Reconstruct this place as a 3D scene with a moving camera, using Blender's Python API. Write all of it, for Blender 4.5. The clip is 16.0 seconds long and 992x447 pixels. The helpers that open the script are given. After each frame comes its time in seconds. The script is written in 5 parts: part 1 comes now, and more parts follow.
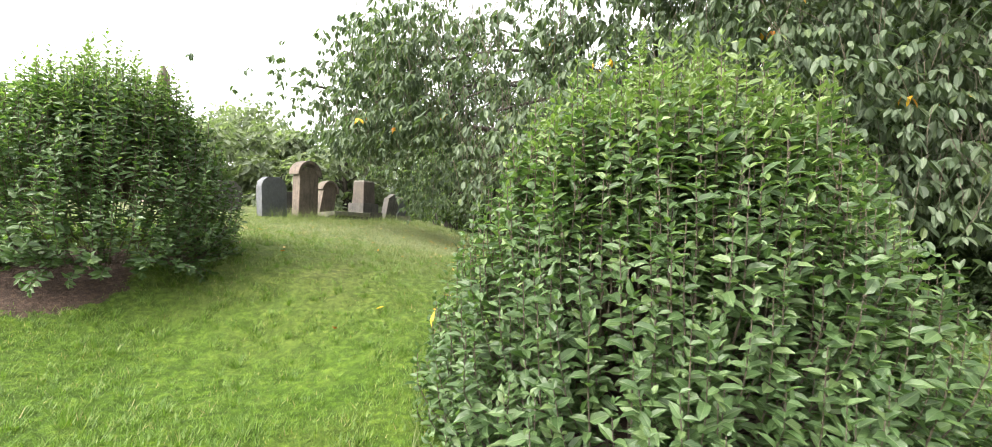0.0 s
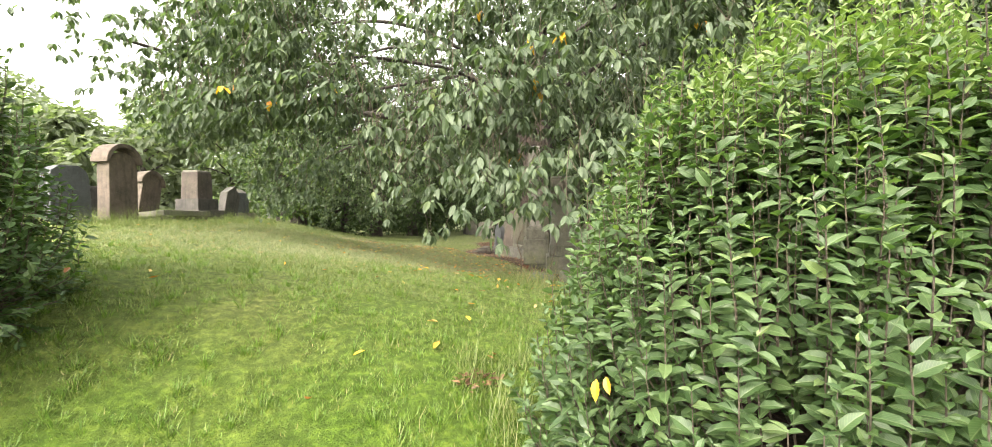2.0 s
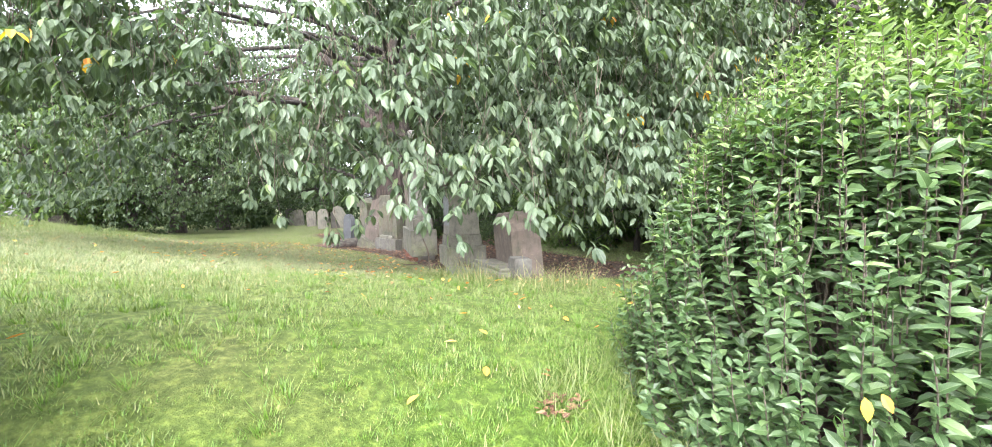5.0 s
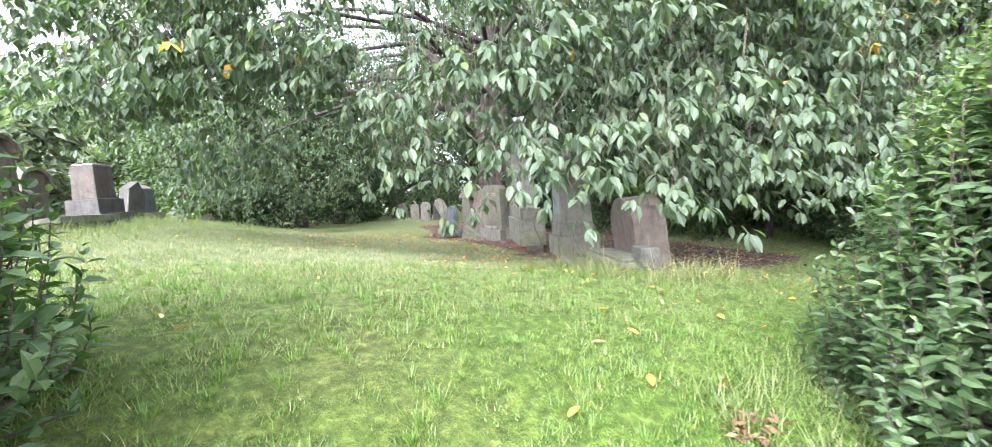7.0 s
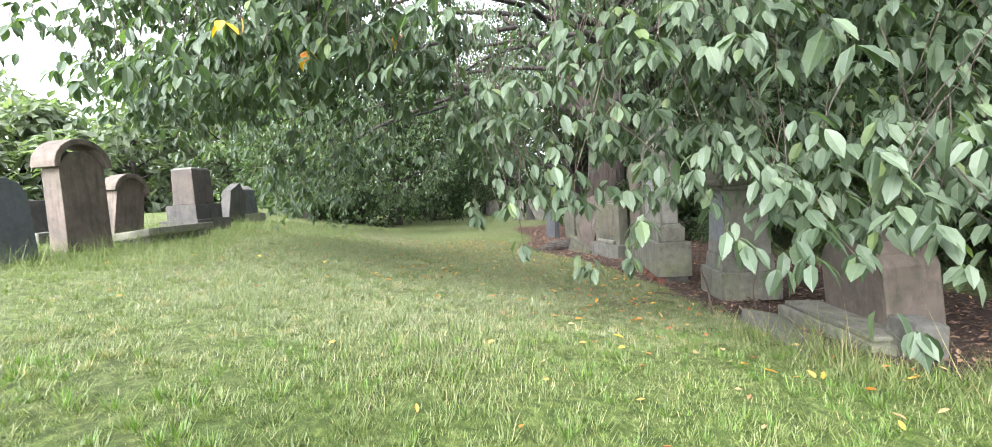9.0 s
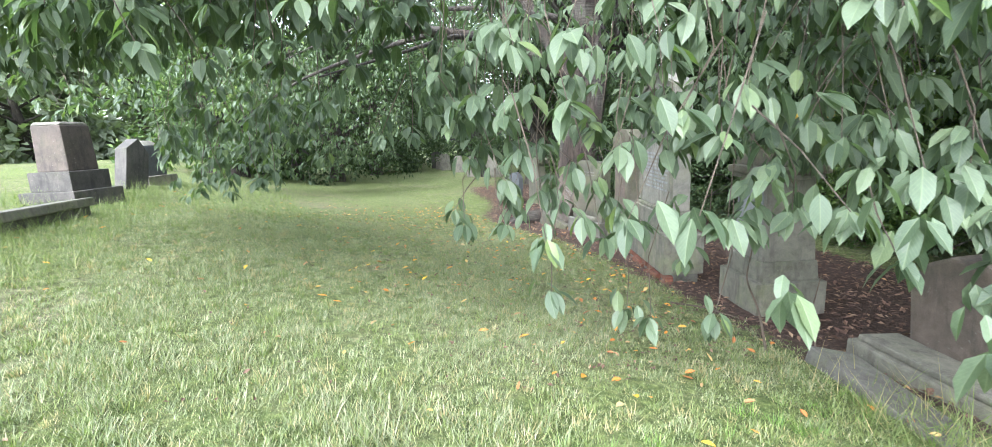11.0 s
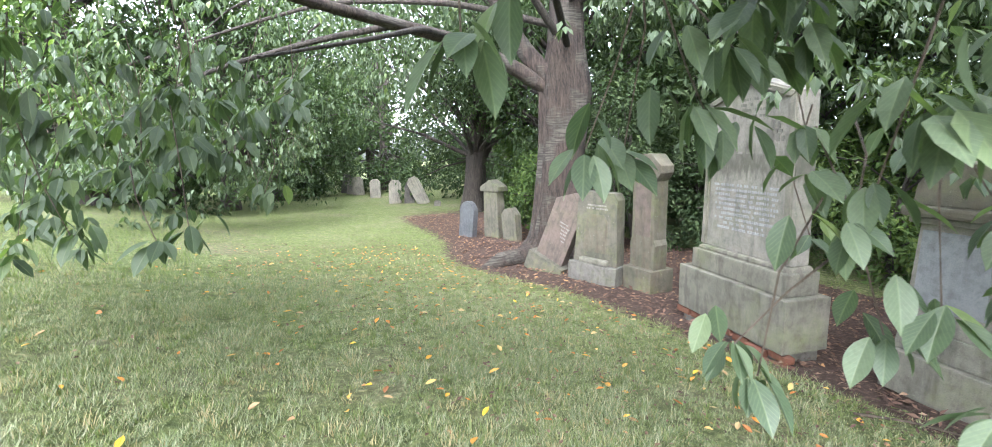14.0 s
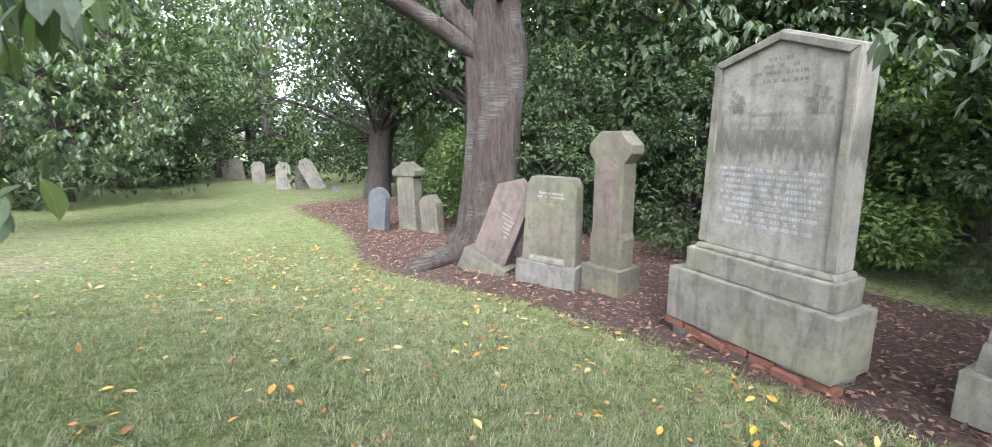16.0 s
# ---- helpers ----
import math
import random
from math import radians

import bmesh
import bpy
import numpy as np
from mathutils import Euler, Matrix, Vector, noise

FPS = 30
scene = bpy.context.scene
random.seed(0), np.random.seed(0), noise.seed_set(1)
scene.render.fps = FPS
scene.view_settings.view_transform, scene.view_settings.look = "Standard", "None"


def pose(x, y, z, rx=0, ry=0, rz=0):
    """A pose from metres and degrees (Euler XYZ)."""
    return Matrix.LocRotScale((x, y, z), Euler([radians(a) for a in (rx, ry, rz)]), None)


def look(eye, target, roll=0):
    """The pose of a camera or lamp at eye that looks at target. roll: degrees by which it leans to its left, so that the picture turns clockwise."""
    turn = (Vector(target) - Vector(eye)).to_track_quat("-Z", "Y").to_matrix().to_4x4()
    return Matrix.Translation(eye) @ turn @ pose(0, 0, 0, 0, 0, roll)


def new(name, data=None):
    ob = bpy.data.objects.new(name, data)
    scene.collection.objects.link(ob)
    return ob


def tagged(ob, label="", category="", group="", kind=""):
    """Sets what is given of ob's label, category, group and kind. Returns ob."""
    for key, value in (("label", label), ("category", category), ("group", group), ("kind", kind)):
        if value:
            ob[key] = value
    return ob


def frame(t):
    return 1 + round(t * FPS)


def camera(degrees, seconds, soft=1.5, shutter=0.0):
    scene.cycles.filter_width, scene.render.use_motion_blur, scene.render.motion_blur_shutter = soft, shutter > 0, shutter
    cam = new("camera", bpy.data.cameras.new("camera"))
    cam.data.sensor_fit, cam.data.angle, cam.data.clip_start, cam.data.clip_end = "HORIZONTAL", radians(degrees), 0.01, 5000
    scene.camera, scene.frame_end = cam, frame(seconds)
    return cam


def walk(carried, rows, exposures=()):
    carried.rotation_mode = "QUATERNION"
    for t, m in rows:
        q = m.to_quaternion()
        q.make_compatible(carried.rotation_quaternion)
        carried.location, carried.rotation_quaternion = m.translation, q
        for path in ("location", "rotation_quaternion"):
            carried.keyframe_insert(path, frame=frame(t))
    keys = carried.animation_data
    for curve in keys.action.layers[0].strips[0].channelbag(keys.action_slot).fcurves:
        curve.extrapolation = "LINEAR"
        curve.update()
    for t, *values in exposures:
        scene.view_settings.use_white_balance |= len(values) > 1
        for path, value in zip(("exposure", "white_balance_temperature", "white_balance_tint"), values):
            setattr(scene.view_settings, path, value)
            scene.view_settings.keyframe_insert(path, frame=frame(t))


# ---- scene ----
cam = camera(93.8, 16.0, soft=0.6, shutter=0.12)
PATH = [
    (0, (0.006, 0.079, 1.667), (0.019, 2.079, 1.687), 1.4),
    (0.5, (-0.289, 0.401, 1.707), (-0.214, 2.399, 1.69), 0.8),
    (1, (-0.597, 0.686, 1.761), (-0.341, 2.67, 1.737), -0.3),
    (1.5, (-0.863, 1.013, 1.763), (-0.425, 2.965, 1.75), -0.5),
    (2, (-1.155, 1.247, 1.746), (-0.463, 3.123, 1.726), -0.8),
    (2.5, (-1.371, 1.497, 1.794), (-0.33, 3.203, 1.709), -1.1),
    (3, (-1.609, 1.777, 1.831), (-0.47, 3.418, 1.723), -1.2),
    (3.5, (-1.809, 1.946, 1.825), (-0.501, 3.454, 1.699), -2.7),
    (4, (-1.936, 2.167, 1.868), (-0.596, 3.647, 1.745), -2.5),
    (4.2, (-1.969, 2.224, 1.873), (-0.62, 3.697, 1.76), -2.4),
    (6.3, (-2.23, 2.377, 1.886), (-0.95, 3.907, 1.742), -3.9),
    (6.5, (-2.207, 2.423, 1.879), (-0.974, 3.991, 1.731), -4.1),
    (7, (-2.13, 2.747, 1.85), (-1.11, 4.463, 1.72), -4.5),
    (7.5, (-2.076, 3.253, 1.862), (-1.308, 5.098, 1.768), -3.8),
    (8, (-1.989, 3.694, 2.043), (-1.18, 5.523, 2.055), -3.2),
    (8.5, (-1.886, 4.106, 2.132), (-1.14, 5.962, 2.106), -3.6),
    (8.7, (-1.863, 4.246, 2.16), (-1.182, 6.126, 2.09), -4.3),
    (10.8, (-1.658, 5.756, 2.587), (-0.772, 7.508, 2.208), -2.0),
    (11, (-1.643, 5.937, 2.59), (-0.765, 7.697, 2.225), -2.7),
    (11.5, (-1.677, 6.42, 2.64), (-0.792, 8.185, 2.32), -2.4),
    (12, (-1.724, 6.87, 2.658), (-0.705, 8.576, 2.432), -3.9),
    (12.5, (-1.679, 7.314, 2.636), (-0.547, 8.941, 2.37), -3.1),
    (13, (-1.684, 7.701, 2.659), (-0.521, 9.304, 2.382), -2.4),
    (13.5, (-1.759, 8.096, 2.69), (-0.52, 9.64, 2.408), -1.6),
    (14, (-1.765, 8.504, 2.647), (-0.52, 10.043, 2.361), -1.7),
    (14.5, (-1.727, 8.934, 2.682), (-0.483, 10.472, 2.385), -1.6),
    (15, (-1.622, 9.28, 2.617), (-0.321, 10.755, 2.259), -1.6),
    (15.5, (-1.359, 9.658, 2.595), (-0.032, 11.11, 2.231), -1.6),
    (16, (-1.12, 9.926, 2.599), (0.416, 11.151, 2.225), -1.2),
]
EXPOSURES = [(0.0, 2.45, 6800, 7), (2.0, 2.65, 7250, 7), (3.0, 3.0, 7200, 8), (4.0, 3.2, 6650, 12), (6.5, 3.2, 5800, 13), (7.5, 3.1, 5800, 13), (8.5, 2.8, 6050, 11), (11.0, 3.05, 5750, 7), (12.0, 3.1, 5850, 7), (12.5, 3.3, 5850, 8), (13.0, 3.38, 5850, 9), (13.5, 3.3, 5850, 10), (14.0, 3.3, 5850, 10), (16.0, 3.35, 5800, 14)]
walk(cam, [(t, look(eye, target, roll)) for t, eye, target, roll in PATH], EXPOSURES)

# ---- light: bright overcast sky, a weak veiled sun from behind the walker's left shoulder ----
SUN_ELEV, SUN_AZ = 46.0, -128.0
world = bpy.data.worlds.new("overcast_sky")
scene.world = world
world.use_nodes = True
wn, wl = world.node_tree.nodes, world.node_tree.links
sky = wn.new("ShaderNodeTexSky")
sky.sky_type, sky.sun_disc = "NISHITA", False
sky.sun_elevation, sky.sun_rotation = radians(SUN_ELEV), radians(SUN_AZ)
sky.air_density, sky.dust_density = 1.0, 4.0
veil = wn.new("ShaderNodeHueSaturation")
veil.inputs["Saturation"].default_value = 0.18
wl.new(sky.outputs[0], veil.inputs["Color"])
wl.new(veil.outputs[0], wn["Background"].inputs[0])
wn["Background"].inputs[1].default_value = 0.17
sun = new("sun", bpy.data.lights.new("sun", "SUN"))
sun.data.energy, sun.data.angle, sun.data.color = 0.6, radians(28), (1.0, 0.95, 0.87)
az, el = radians(SUN_AZ), radians(SUN_ELEV)
sun.matrix_world = look((math.sin(az) * math.cos(el) * 50, math.cos(az) * math.cos(el) * 50, math.sin(el) * 50), (0, 8, 1))


# ---- materials ----
def material(name):
    m = bpy.data.materials.new(name)
    m.use_nodes = True
    return m, m.node_tree.nodes, m.node_tree.links, m.node_tree.nodes["Principled BSDF"]


def tex_noise(nodes, links, scale, detail=5.0, rough=0.6, coord="Object", stretch=None):
    co = nodes.new("ShaderNodeTexCoord")
    n = nodes.new("ShaderNodeTexNoise")
    n.inputs["Scale"].default_value, n.inputs["Detail"].default_value = scale, detail
    n.inputs["Roughness"].default_value = rough
    if stretch:
        mp = nodes.new("ShaderNodeMapping")
        mp.inputs["Scale"].default_value = stretch
        links.new(co.outputs[coord], mp.inputs[0])
        links.new(mp.outputs[0], n.inputs["Vector"])
    else:
        links.new(co.outputs[coord], n.inputs["Vector"])
    return n.outputs["Fac"]


def ramp(nodes, links, fac, stops):
    r = nodes.new("ShaderNodeValToRGB")
    while len(r.color_ramp.elements) < len(stops):
        r.color_ramp.elements.new(0.5)
    for e, (p, c) in zip(r.color_ramp.elements, stops):
        e.position, e.color = p, (*c, 1)
    links.new(fac, r.inputs[0])
    return r.outputs[0]


def blend(nodes, links, fac, a, b, mode="MIX"):
    m = nodes.new("ShaderNodeMix")
    m.data_type, m.blend_type = "RGBA", mode
    for sock, v in ((m.inputs[0], fac), (m.inputs[6], a), (m.inputs[7], b)):
        if isinstance(v, (int, float)):
            sock.default_value = v
        elif isinstance(v, tuple):
            sock.default_value = (*v, 1)
        else:
            links.new(v, sock)
    return m.outputs[2]


def bump(nodes, links, bsdf, height, strength, distance):
    b = nodes.new("ShaderNodeBump")
    b.inputs["Strength"].default_value, b.inputs["Distance"].default_value = strength, distance
    links.new(height, b.inputs["Height"])
    links.new(b.outputs[0], bsdf.inputs["Normal"])


def leaf_material(name, stops, rough=0.42, through_light=0.35, spec=0.5, veins=0.0):
    """Leaves: a colour of its own for each leaf, some gloss, and light that shines through."""
    m, nodes, links, bsdf = material(name)
    geo = nodes.new("ShaderNodeNewGeometry")
    col = ramp(nodes, links, geo.outputs["Random Per Island"], stops)
    grain = tex_noise(nodes, links, 60, 3)
    col = blend(nodes, links, 0.25, col, ramp(nodes, links, grain, [(0.3, (0.3, 0.3, 0.3)), (0.7, (1.0, 1.0, 1.0))]), "MULTIPLY")
    if veins:
        blade = nodes.new("ShaderNodeAttribute")
        blade.attribute_name = "blade"
        xyz = nodes.new("ShaderNodeSeparateXYZ")
        links.new(blade.outputs["Vector"], xyz.inputs[0])
        across = nodes.new("ShaderNodeMath")
        across.operation = "ABSOLUTE"
        links.new(xyz.outputs[1], across.inputs[0])
        slant = nodes.new("ShaderNodeMath")
        slant.operation = "MULTIPLY_ADD"
        slant.inputs[1].default_value = -0.75
        links.new(across.outputs[0], slant.inputs[0])
        links.new(xyz.outputs[0], slant.inputs[2])
        wave = nodes.new("ShaderNodeMath")
        wave.operation = "PINGPONG"
        wave.inputs[1].default_value = 0.055
        links.new(slant.outputs[0], wave.inputs[0])
        side_vein = ramp(nodes, links, wave.outputs[0], [(0.0, (veins, veins, veins)), (0.016, (0, 0, 0))])
        mid_rib = ramp(nodes, links, across.outputs[0], [(0.018, (veins * 1.6, veins * 1.6, veins * 1.6)), (0.045, (0, 0, 0))])
        rib = blend(nodes, links, 1.0, side_vein, mid_rib, "LIGHTEN")
        col = blend(nodes, links, rib, col, (0.3, 0.34, 0.2))
        bump(nodes, links, bsdf, rib, 0.25, 0.003)
    links.new(col, bsdf.inputs["Base Color"])
    bsdf.inputs["Roughness"].default_value = rough
    bsdf.inputs["Specular IOR Level"].default_value = spec
    tr = nodes.new("ShaderNodeBsdfTranslucent")
    lighter = blend(nodes, links, 1.0, col, (1.0, 1.25, 0.45), "MULTIPLY")
    links.new(lighter, tr.inputs[0])
    mix = nodes.new("ShaderNodeMixShader")
    mix.inputs[0].default_value = through_light
    links.new(bsdf.outputs[0], mix.inputs[1])
    links.new(tr.outputs[0], mix.inputs[2])
    links.new(mix.outputs[0], nodes["Material Output"].inputs[0])
    return m


def stone_material(name, base, dark, stain, moss=0.3, scale=6.0, rough=0.85, lichen=(0.24, 0.24, 0.2)):
    """Weathered stone: grain, run-down stains, moss patches and pale lichen spots."""
    m, nodes, links, bsdf = material(name)
    big = tex_noise(nodes, links, scale * 0.5, 6)
    runs = tex_noise(nodes, links, 5.0, 5, stretch=(2.0, 2.0, 0.35))
    fine = tex_noise(nodes, links, scale * 22, 4, 0.7)
    spots = tex_noise(nodes, links, scale * 5, 2)
    col = ramp(nodes, links, big, [(0.3, dark), (0.62, base)])
    col = blend(nodes, links, ramp(nodes, links, runs, [(0.48, (0, 0, 0)), (0.72, (0.75, 0.75, 0.75))]), col, stain)
    mossy = tex_noise(nodes, links, scale * 0.35, 6, 0.7)
    col = blend(nodes, links, ramp(nodes, links, mossy, [(0.5, (0, 0, 0)), (0.75, (moss, moss, moss))]), col, (0.13, 0.15, 0.05))
    col = blend(nodes, links, ramp(nodes, links, spots, [(0.66, (0, 0, 0)), (0.76, (0.45, 0.45, 0.45))]), col, lichen)
    blotch = tex_noise(nodes, links, scale * 1.6, 7, 0.72)
    col = blend(nodes, links, 0.48, col, ramp(nodes, links, blotch, [(0.36, (0.5, 0.5, 0.46)), (0.5, (1.0, 1.0, 1.0)), (0.66, (1.3, 1.28, 1.22))]), "MULTIPLY")
    col = blend(nodes, links, 0.65, col, ramp(nodes, links, fine, [(0.25, (0.4, 0.4, 0.4)), (0.75, (1.1, 1.1, 1.1))]), "MULTIPLY")
    links.new(col, bsdf.inputs["Base Color"])
    bsdf.inputs["Roughness"].default_value = rough
    bump(nodes, links, bsdf, fine, 0.6, 0.008)
    return m


GREY_STONE = stone_material("grey_sandstone", (0.1833, 0.1673, 0.1382), (0.1109, 0.1081, 0.0846), (0.05264, 0.04982, 0.03948), 0.6)
PALE_STONE = stone_material("pale_sandstone", (0.203, 0.186, 0.156), (0.143, 0.134, 0.113), (0.0695, 0.0649, 0.0563), 0.35)
PINK_STONE = stone_material("pink_sandstone", (0.1254, 0.09576, 0.08056), (0.0798, 0.0608, 0.05016), (0.0456, 0.03648, 0.0304), 0.25)
BROWN_STONE = stone_material("brown_sandstone", (0.155, 0.118, 0.096), (0.088, 0.069, 0.056), (0.034, 0.03, 0.027), 0.2)
MOSSY_STONE = stone_material("mossy_sandstone", (0.1116, 0.1008, 0.07488), (0.07056, 0.06696, 0.04464), (0.072, 0.04752, 0.03312), 0.75)
DARK_STONE = stone_material("sooty_stone", (0.0858, 0.0759, 0.0693), (0.0396, 0.0363, 0.033), (0.0198, 0.0198, 0.0198), 0.2)
SLATE = stone_material("blue_grey_granite", (0.0848, 0.0896, 0.1), (0.05808, 0.06072, 0.06864), (0.04752, 0.04752, 0.0528), 0.1, 10, 0.6)
WEATHERED_STONE = stone_material("weathered_olive_stone", (0.105, 0.0959, 0.0742), (0.0672, 0.0644, 0.0462), (0.0385, 0.035, 0.0266), 0.7)
CONCRETE = stone_material("rough_kerb_stone", (0.1343, 0.1258, 0.1122), (0.0901, 0.08296, 0.07208), (0.05389, 0.04938, 0.04038), 0.35, 12)
BRICK = stone_material("red_brick", (0.178, 0.0634, 0.0359), (0.126, 0.0465, 0.0274), (0.0848, 0.0422, 0.0296), 0.15, 12)
PRIVET = leaf_material("privet_leaf", [(0.0, (0.04, 0.079, 0.026)), (0.5, (0.068, 0.12, 0.043)), (0.85, (0.098, 0.158, 0.058)), (1.0, (0.13, 0.187, 0.074))], 0.44, 0.42, 0.5, 0.15)
PRIVET_TIP = leaf_material("privet_tip_leaf", [(0.0, (0.105, 0.165, 0.045)), (0.6, (0.15, 0.21, 0.07)), (1.0, (0.2, 0.255, 0.1))], 0.46, 0.42, 0.5, 0.15)
CHERRY = leaf_material("cherry_leaf", [(0.0, (0.052, 0.078, 0.044)), (0.5, (0.085, 0.117, 0.07)), (0.9, (0.12, 0.155, 0.096)), (0.97, (0.12, 0.16, 0.075)), (1.0, (0.14, 0.18, 0.06))], 0.5, 0.42, 0.42, 0.1)
YELLOW_LEAF = leaf_material("yellow_leaf", [(0.0, (0.562, 0.285, 0.015)), (0.6, (0.6, 0.375, 0.03)), (1.0, (0.413, 0.15, 0.0225))], 0.5, 0.3)
LITTER = leaf_material("dead_leaf", [(0.0, (0.05, 0.025, 0.017)), (0.4, (0.1, 0.052, 0.036)), (0.75, (0.16, 0.092, 0.062)), (0.94, (0.23, 0.15, 0.1)), (1.0, (0.38, 0.2, 0.07))], 0.75, 0.1)
DEAD_LEAF = leaf_material("red_brown_leaf", [(0.0, (0.085, 0.042, 0.022)), (0.6, (0.16, 0.085, 0.042)), (1.0, (0.24, 0.14, 0.07))], 0.7, 0.15)
LAWN_LEAF = leaf_material("fallen_leaf", [(0.0, (0.27, 0.105, 0.0375)), (0.3, (0.488, 0.18, 0.0225)), (0.6, (0.562, 0.315, 0.0375)), (0.8, (0.413, 0.315, 0.15)), (1.0, (0.225, 0.09, 0.0375))], 0.6, 0.15)
FAR_DARK = leaf_material("woodland_leaf_dark", [(0.0, (0.028, 0.046, 0.019)), (0.6, (0.045, 0.07, 0.029)), (1.0, (0.072, 0.1, 0.04))], 0.6, 0.35, 0.25)
FAR_LIGHT = leaf_material("woodland_leaf_light", [(0.0, (0.05, 0.085, 0.025)), (0.6, (0.08, 0.125, 0.035)), (1.0, (0.13, 0.175, 0.045))], 0.6, 0.35, 0.25)
# distance haze is put into this leaf colour: paler and greyer than real foliage
FAR_HAZED = leaf_material("distant_leaf_hazed", [(0.0, (0.13, 0.15, 0.105)), (0.6, (0.19, 0.22, 0.155)), (1.0, (0.24, 0.27, 0.19))], 0.8, 0.5)
GRASS_BLADE = leaf_material("grass_blade", [(0.0, (0.085, 0.118, 0.03)), (0.45, (0.135, 0.172, 0.05)), (0.85, (0.185, 0.215, 0.078)), (1.0, (0.26, 0.25, 0.12))], 0.55, 0.35)
STRAW = leaf_material("dry_grass", [(0.0, (0.26, 0.215, 0.104)), (1.0, (0.358, 0.299, 0.163))], 0.6, 0.3)
GRASS_PALE = leaf_material("pale_grass_blade", [(0.0, (0.1, 0.125, 0.062)), (0.4, (0.175, 0.2, 0.11)), (0.8, (0.27, 0.285, 0.175)), (1.0, (0.4, 0.37, 0.27))], 0.55, 0.35)
GRASS_LUSH = leaf_material("lush_grass_blade", [(0.0, (0.06, 0.115, 0.014)), (0.45, (0.1, 0.175, 0.023)), (0.85, (0.15, 0.235, 0.04)), (1.0, (0.24, 0.26, 0.09))], 0.5, 0.38)


def bark_material(name, dark, light, bands):
    m, nodes, links, bsdf = material(name)
    ridges = tex_noise(nodes, links, 7, 8, 0.78, stretch=(2.6, 2.6, 0.42))
    col = ramp(nodes, links, ridges, [(0.38, dark), (0.64, light)])
    if bands:
        rings = tex_noise(nodes, links, 10, 3, 0.6, stretch=(0.35, 0.35, 4.5))
        patch = tex_noise(nodes, links, 1.3, 3)
        where = ramp(nodes, links, patch, [(0.5, (0, 0, 0)), (0.6, (0.8, 0.8, 0.8))])
        lent = ramp(nodes, links, rings, [(0.42, (0.035, 0.03, 0.024)), (0.6, (0.1, 0.092, 0.077))])
        col = blend(nodes, links, where, col, lent)
    links.new(col, bsdf.inputs["Base Color"])
    bsdf.inputs["Roughness"].default_value = 0.9
    bump(nodes, links, bsdf, ridges, 1.0, 0.07)
    return m


CHERRY_BARK = bark_material("cherry_bark", (0.01, 0.0065, 0.005), (0.072, 0.05, 0.039), True)
DARK_BARK = bark_material("dark_bark", (0.014, 0.011, 0.009), (0.06, 0.048, 0.038), False)
TWIG = bark_material("twig_bark", (0.063, 0.049, 0.035), (0.14, 0.105, 0.077), False)

GROUND, gn, gl, gb = material("lawn_and_soil")
g_big = tex_noise(gn, gl, 0.55, 5)
g_mid = tex_noise(gn, gl, 5.0, 6, 0.65)
g_fine = tex_noise(gn, gl, 70.0, 5, 0.7)
lawn = ramp(gn, gl, g_mid, [(0.3, (0.054, 0.0756, 0.0173)), (0.5, (0.0756, 0.101, 0.0259)), (0.72, (0.108, 0.122, 0.0446))])
lawn = blend(gn, gl, ramp(gn, gl, g_big, [(0.5, (0, 0, 0)), (0.72, (0.5, 0.5, 0.5))]), lawn, (0.125, 0.11, 0.06))
lawn = blend(gn, gl, 0.75, lawn, ramp(gn, gl, g_fine, [(0.25, (0.4, 0.45, 0.3)), (0.7, (1.0, 1.0, 1.0))]), "MULTIPLY")
g_tuft = tex_noise(gn, gl, 19.0, 4, 0.6)
lawn = blend(gn, gl, 0.8, lawn, ramp(gn, gl, g_tuft, [(0.33, (0.5, 0.56, 0.45)), (0.52, (1.05, 1.08, 1.0)), (0.68, (2.0, 1.85, 1.8))]), "MULTIPLY")
yard = gn.new("ShaderNodeTexCoord")
yard_xyz = gn.new("ShaderNodeSeparateXYZ")
gl.new(yard.outputs["Object"], yard_xyz.inputs[0])
worn = gn.new("ShaderNodeMapRange")
worn.inputs["From Min"].default_value, worn.inputs["From Max"].default_value = 3.0, 11.0
gl.new(yard_xyz.outputs[1], worn.inputs["Value"])
lawn = blend(gn, gl, 1.0, lawn, ramp(gn, gl, worn.outputs[0], [(0.0, (0.95, 1.25, 0.5)), (0.3, (1.05, 1.1, 0.95)), (0.8, (1.55, 1.35, 2.2)), (1.0, (1.6, 1.4, 2.2))]), "MULTIPLY")
soil = ramp(gn, gl, tex_noise(gn, gl, 24.0, 6, 0.75), [(0.3, (0.025, 0.017, 0.014)), (0.52, (0.062, 0.04, 0.032)), (0.75, (0.15, 0.1, 0.075))])
bed = gn.new("ShaderNodeAttribute")
bed.attribute_name = "soil"
edge_mix = gn.new("ShaderNodeMath")
edge_mix.operation = "ADD"
gl.new(bed.outputs["Fac"], edge_mix.inputs[0])
ragged = gn.new("ShaderNodeMath")
ragged.operation = "MULTIPLY_ADD"
ragged.inputs[1].default_value, ragged.inputs[2].default_value = 2.0, -1.0
gl.new(tex_noise(gn, gl, 9.0, 5, 0.7), ragged.inputs[0])
gl.new(ragged.outputs[0], edge_mix.inputs[1])
soil_fac = ramp(gn, gl, edge_mix.outputs[0], [(0.42, (0, 0, 0)), (0.58, (1, 1, 1))])
gl.new(blend(gn, gl, soil_fac, lawn, soil), gb.inputs["Base Color"])
gb.inputs["Roughness"].default_value = 0.95
gb.inputs["Specular IOR Level"].default_value = 0.2
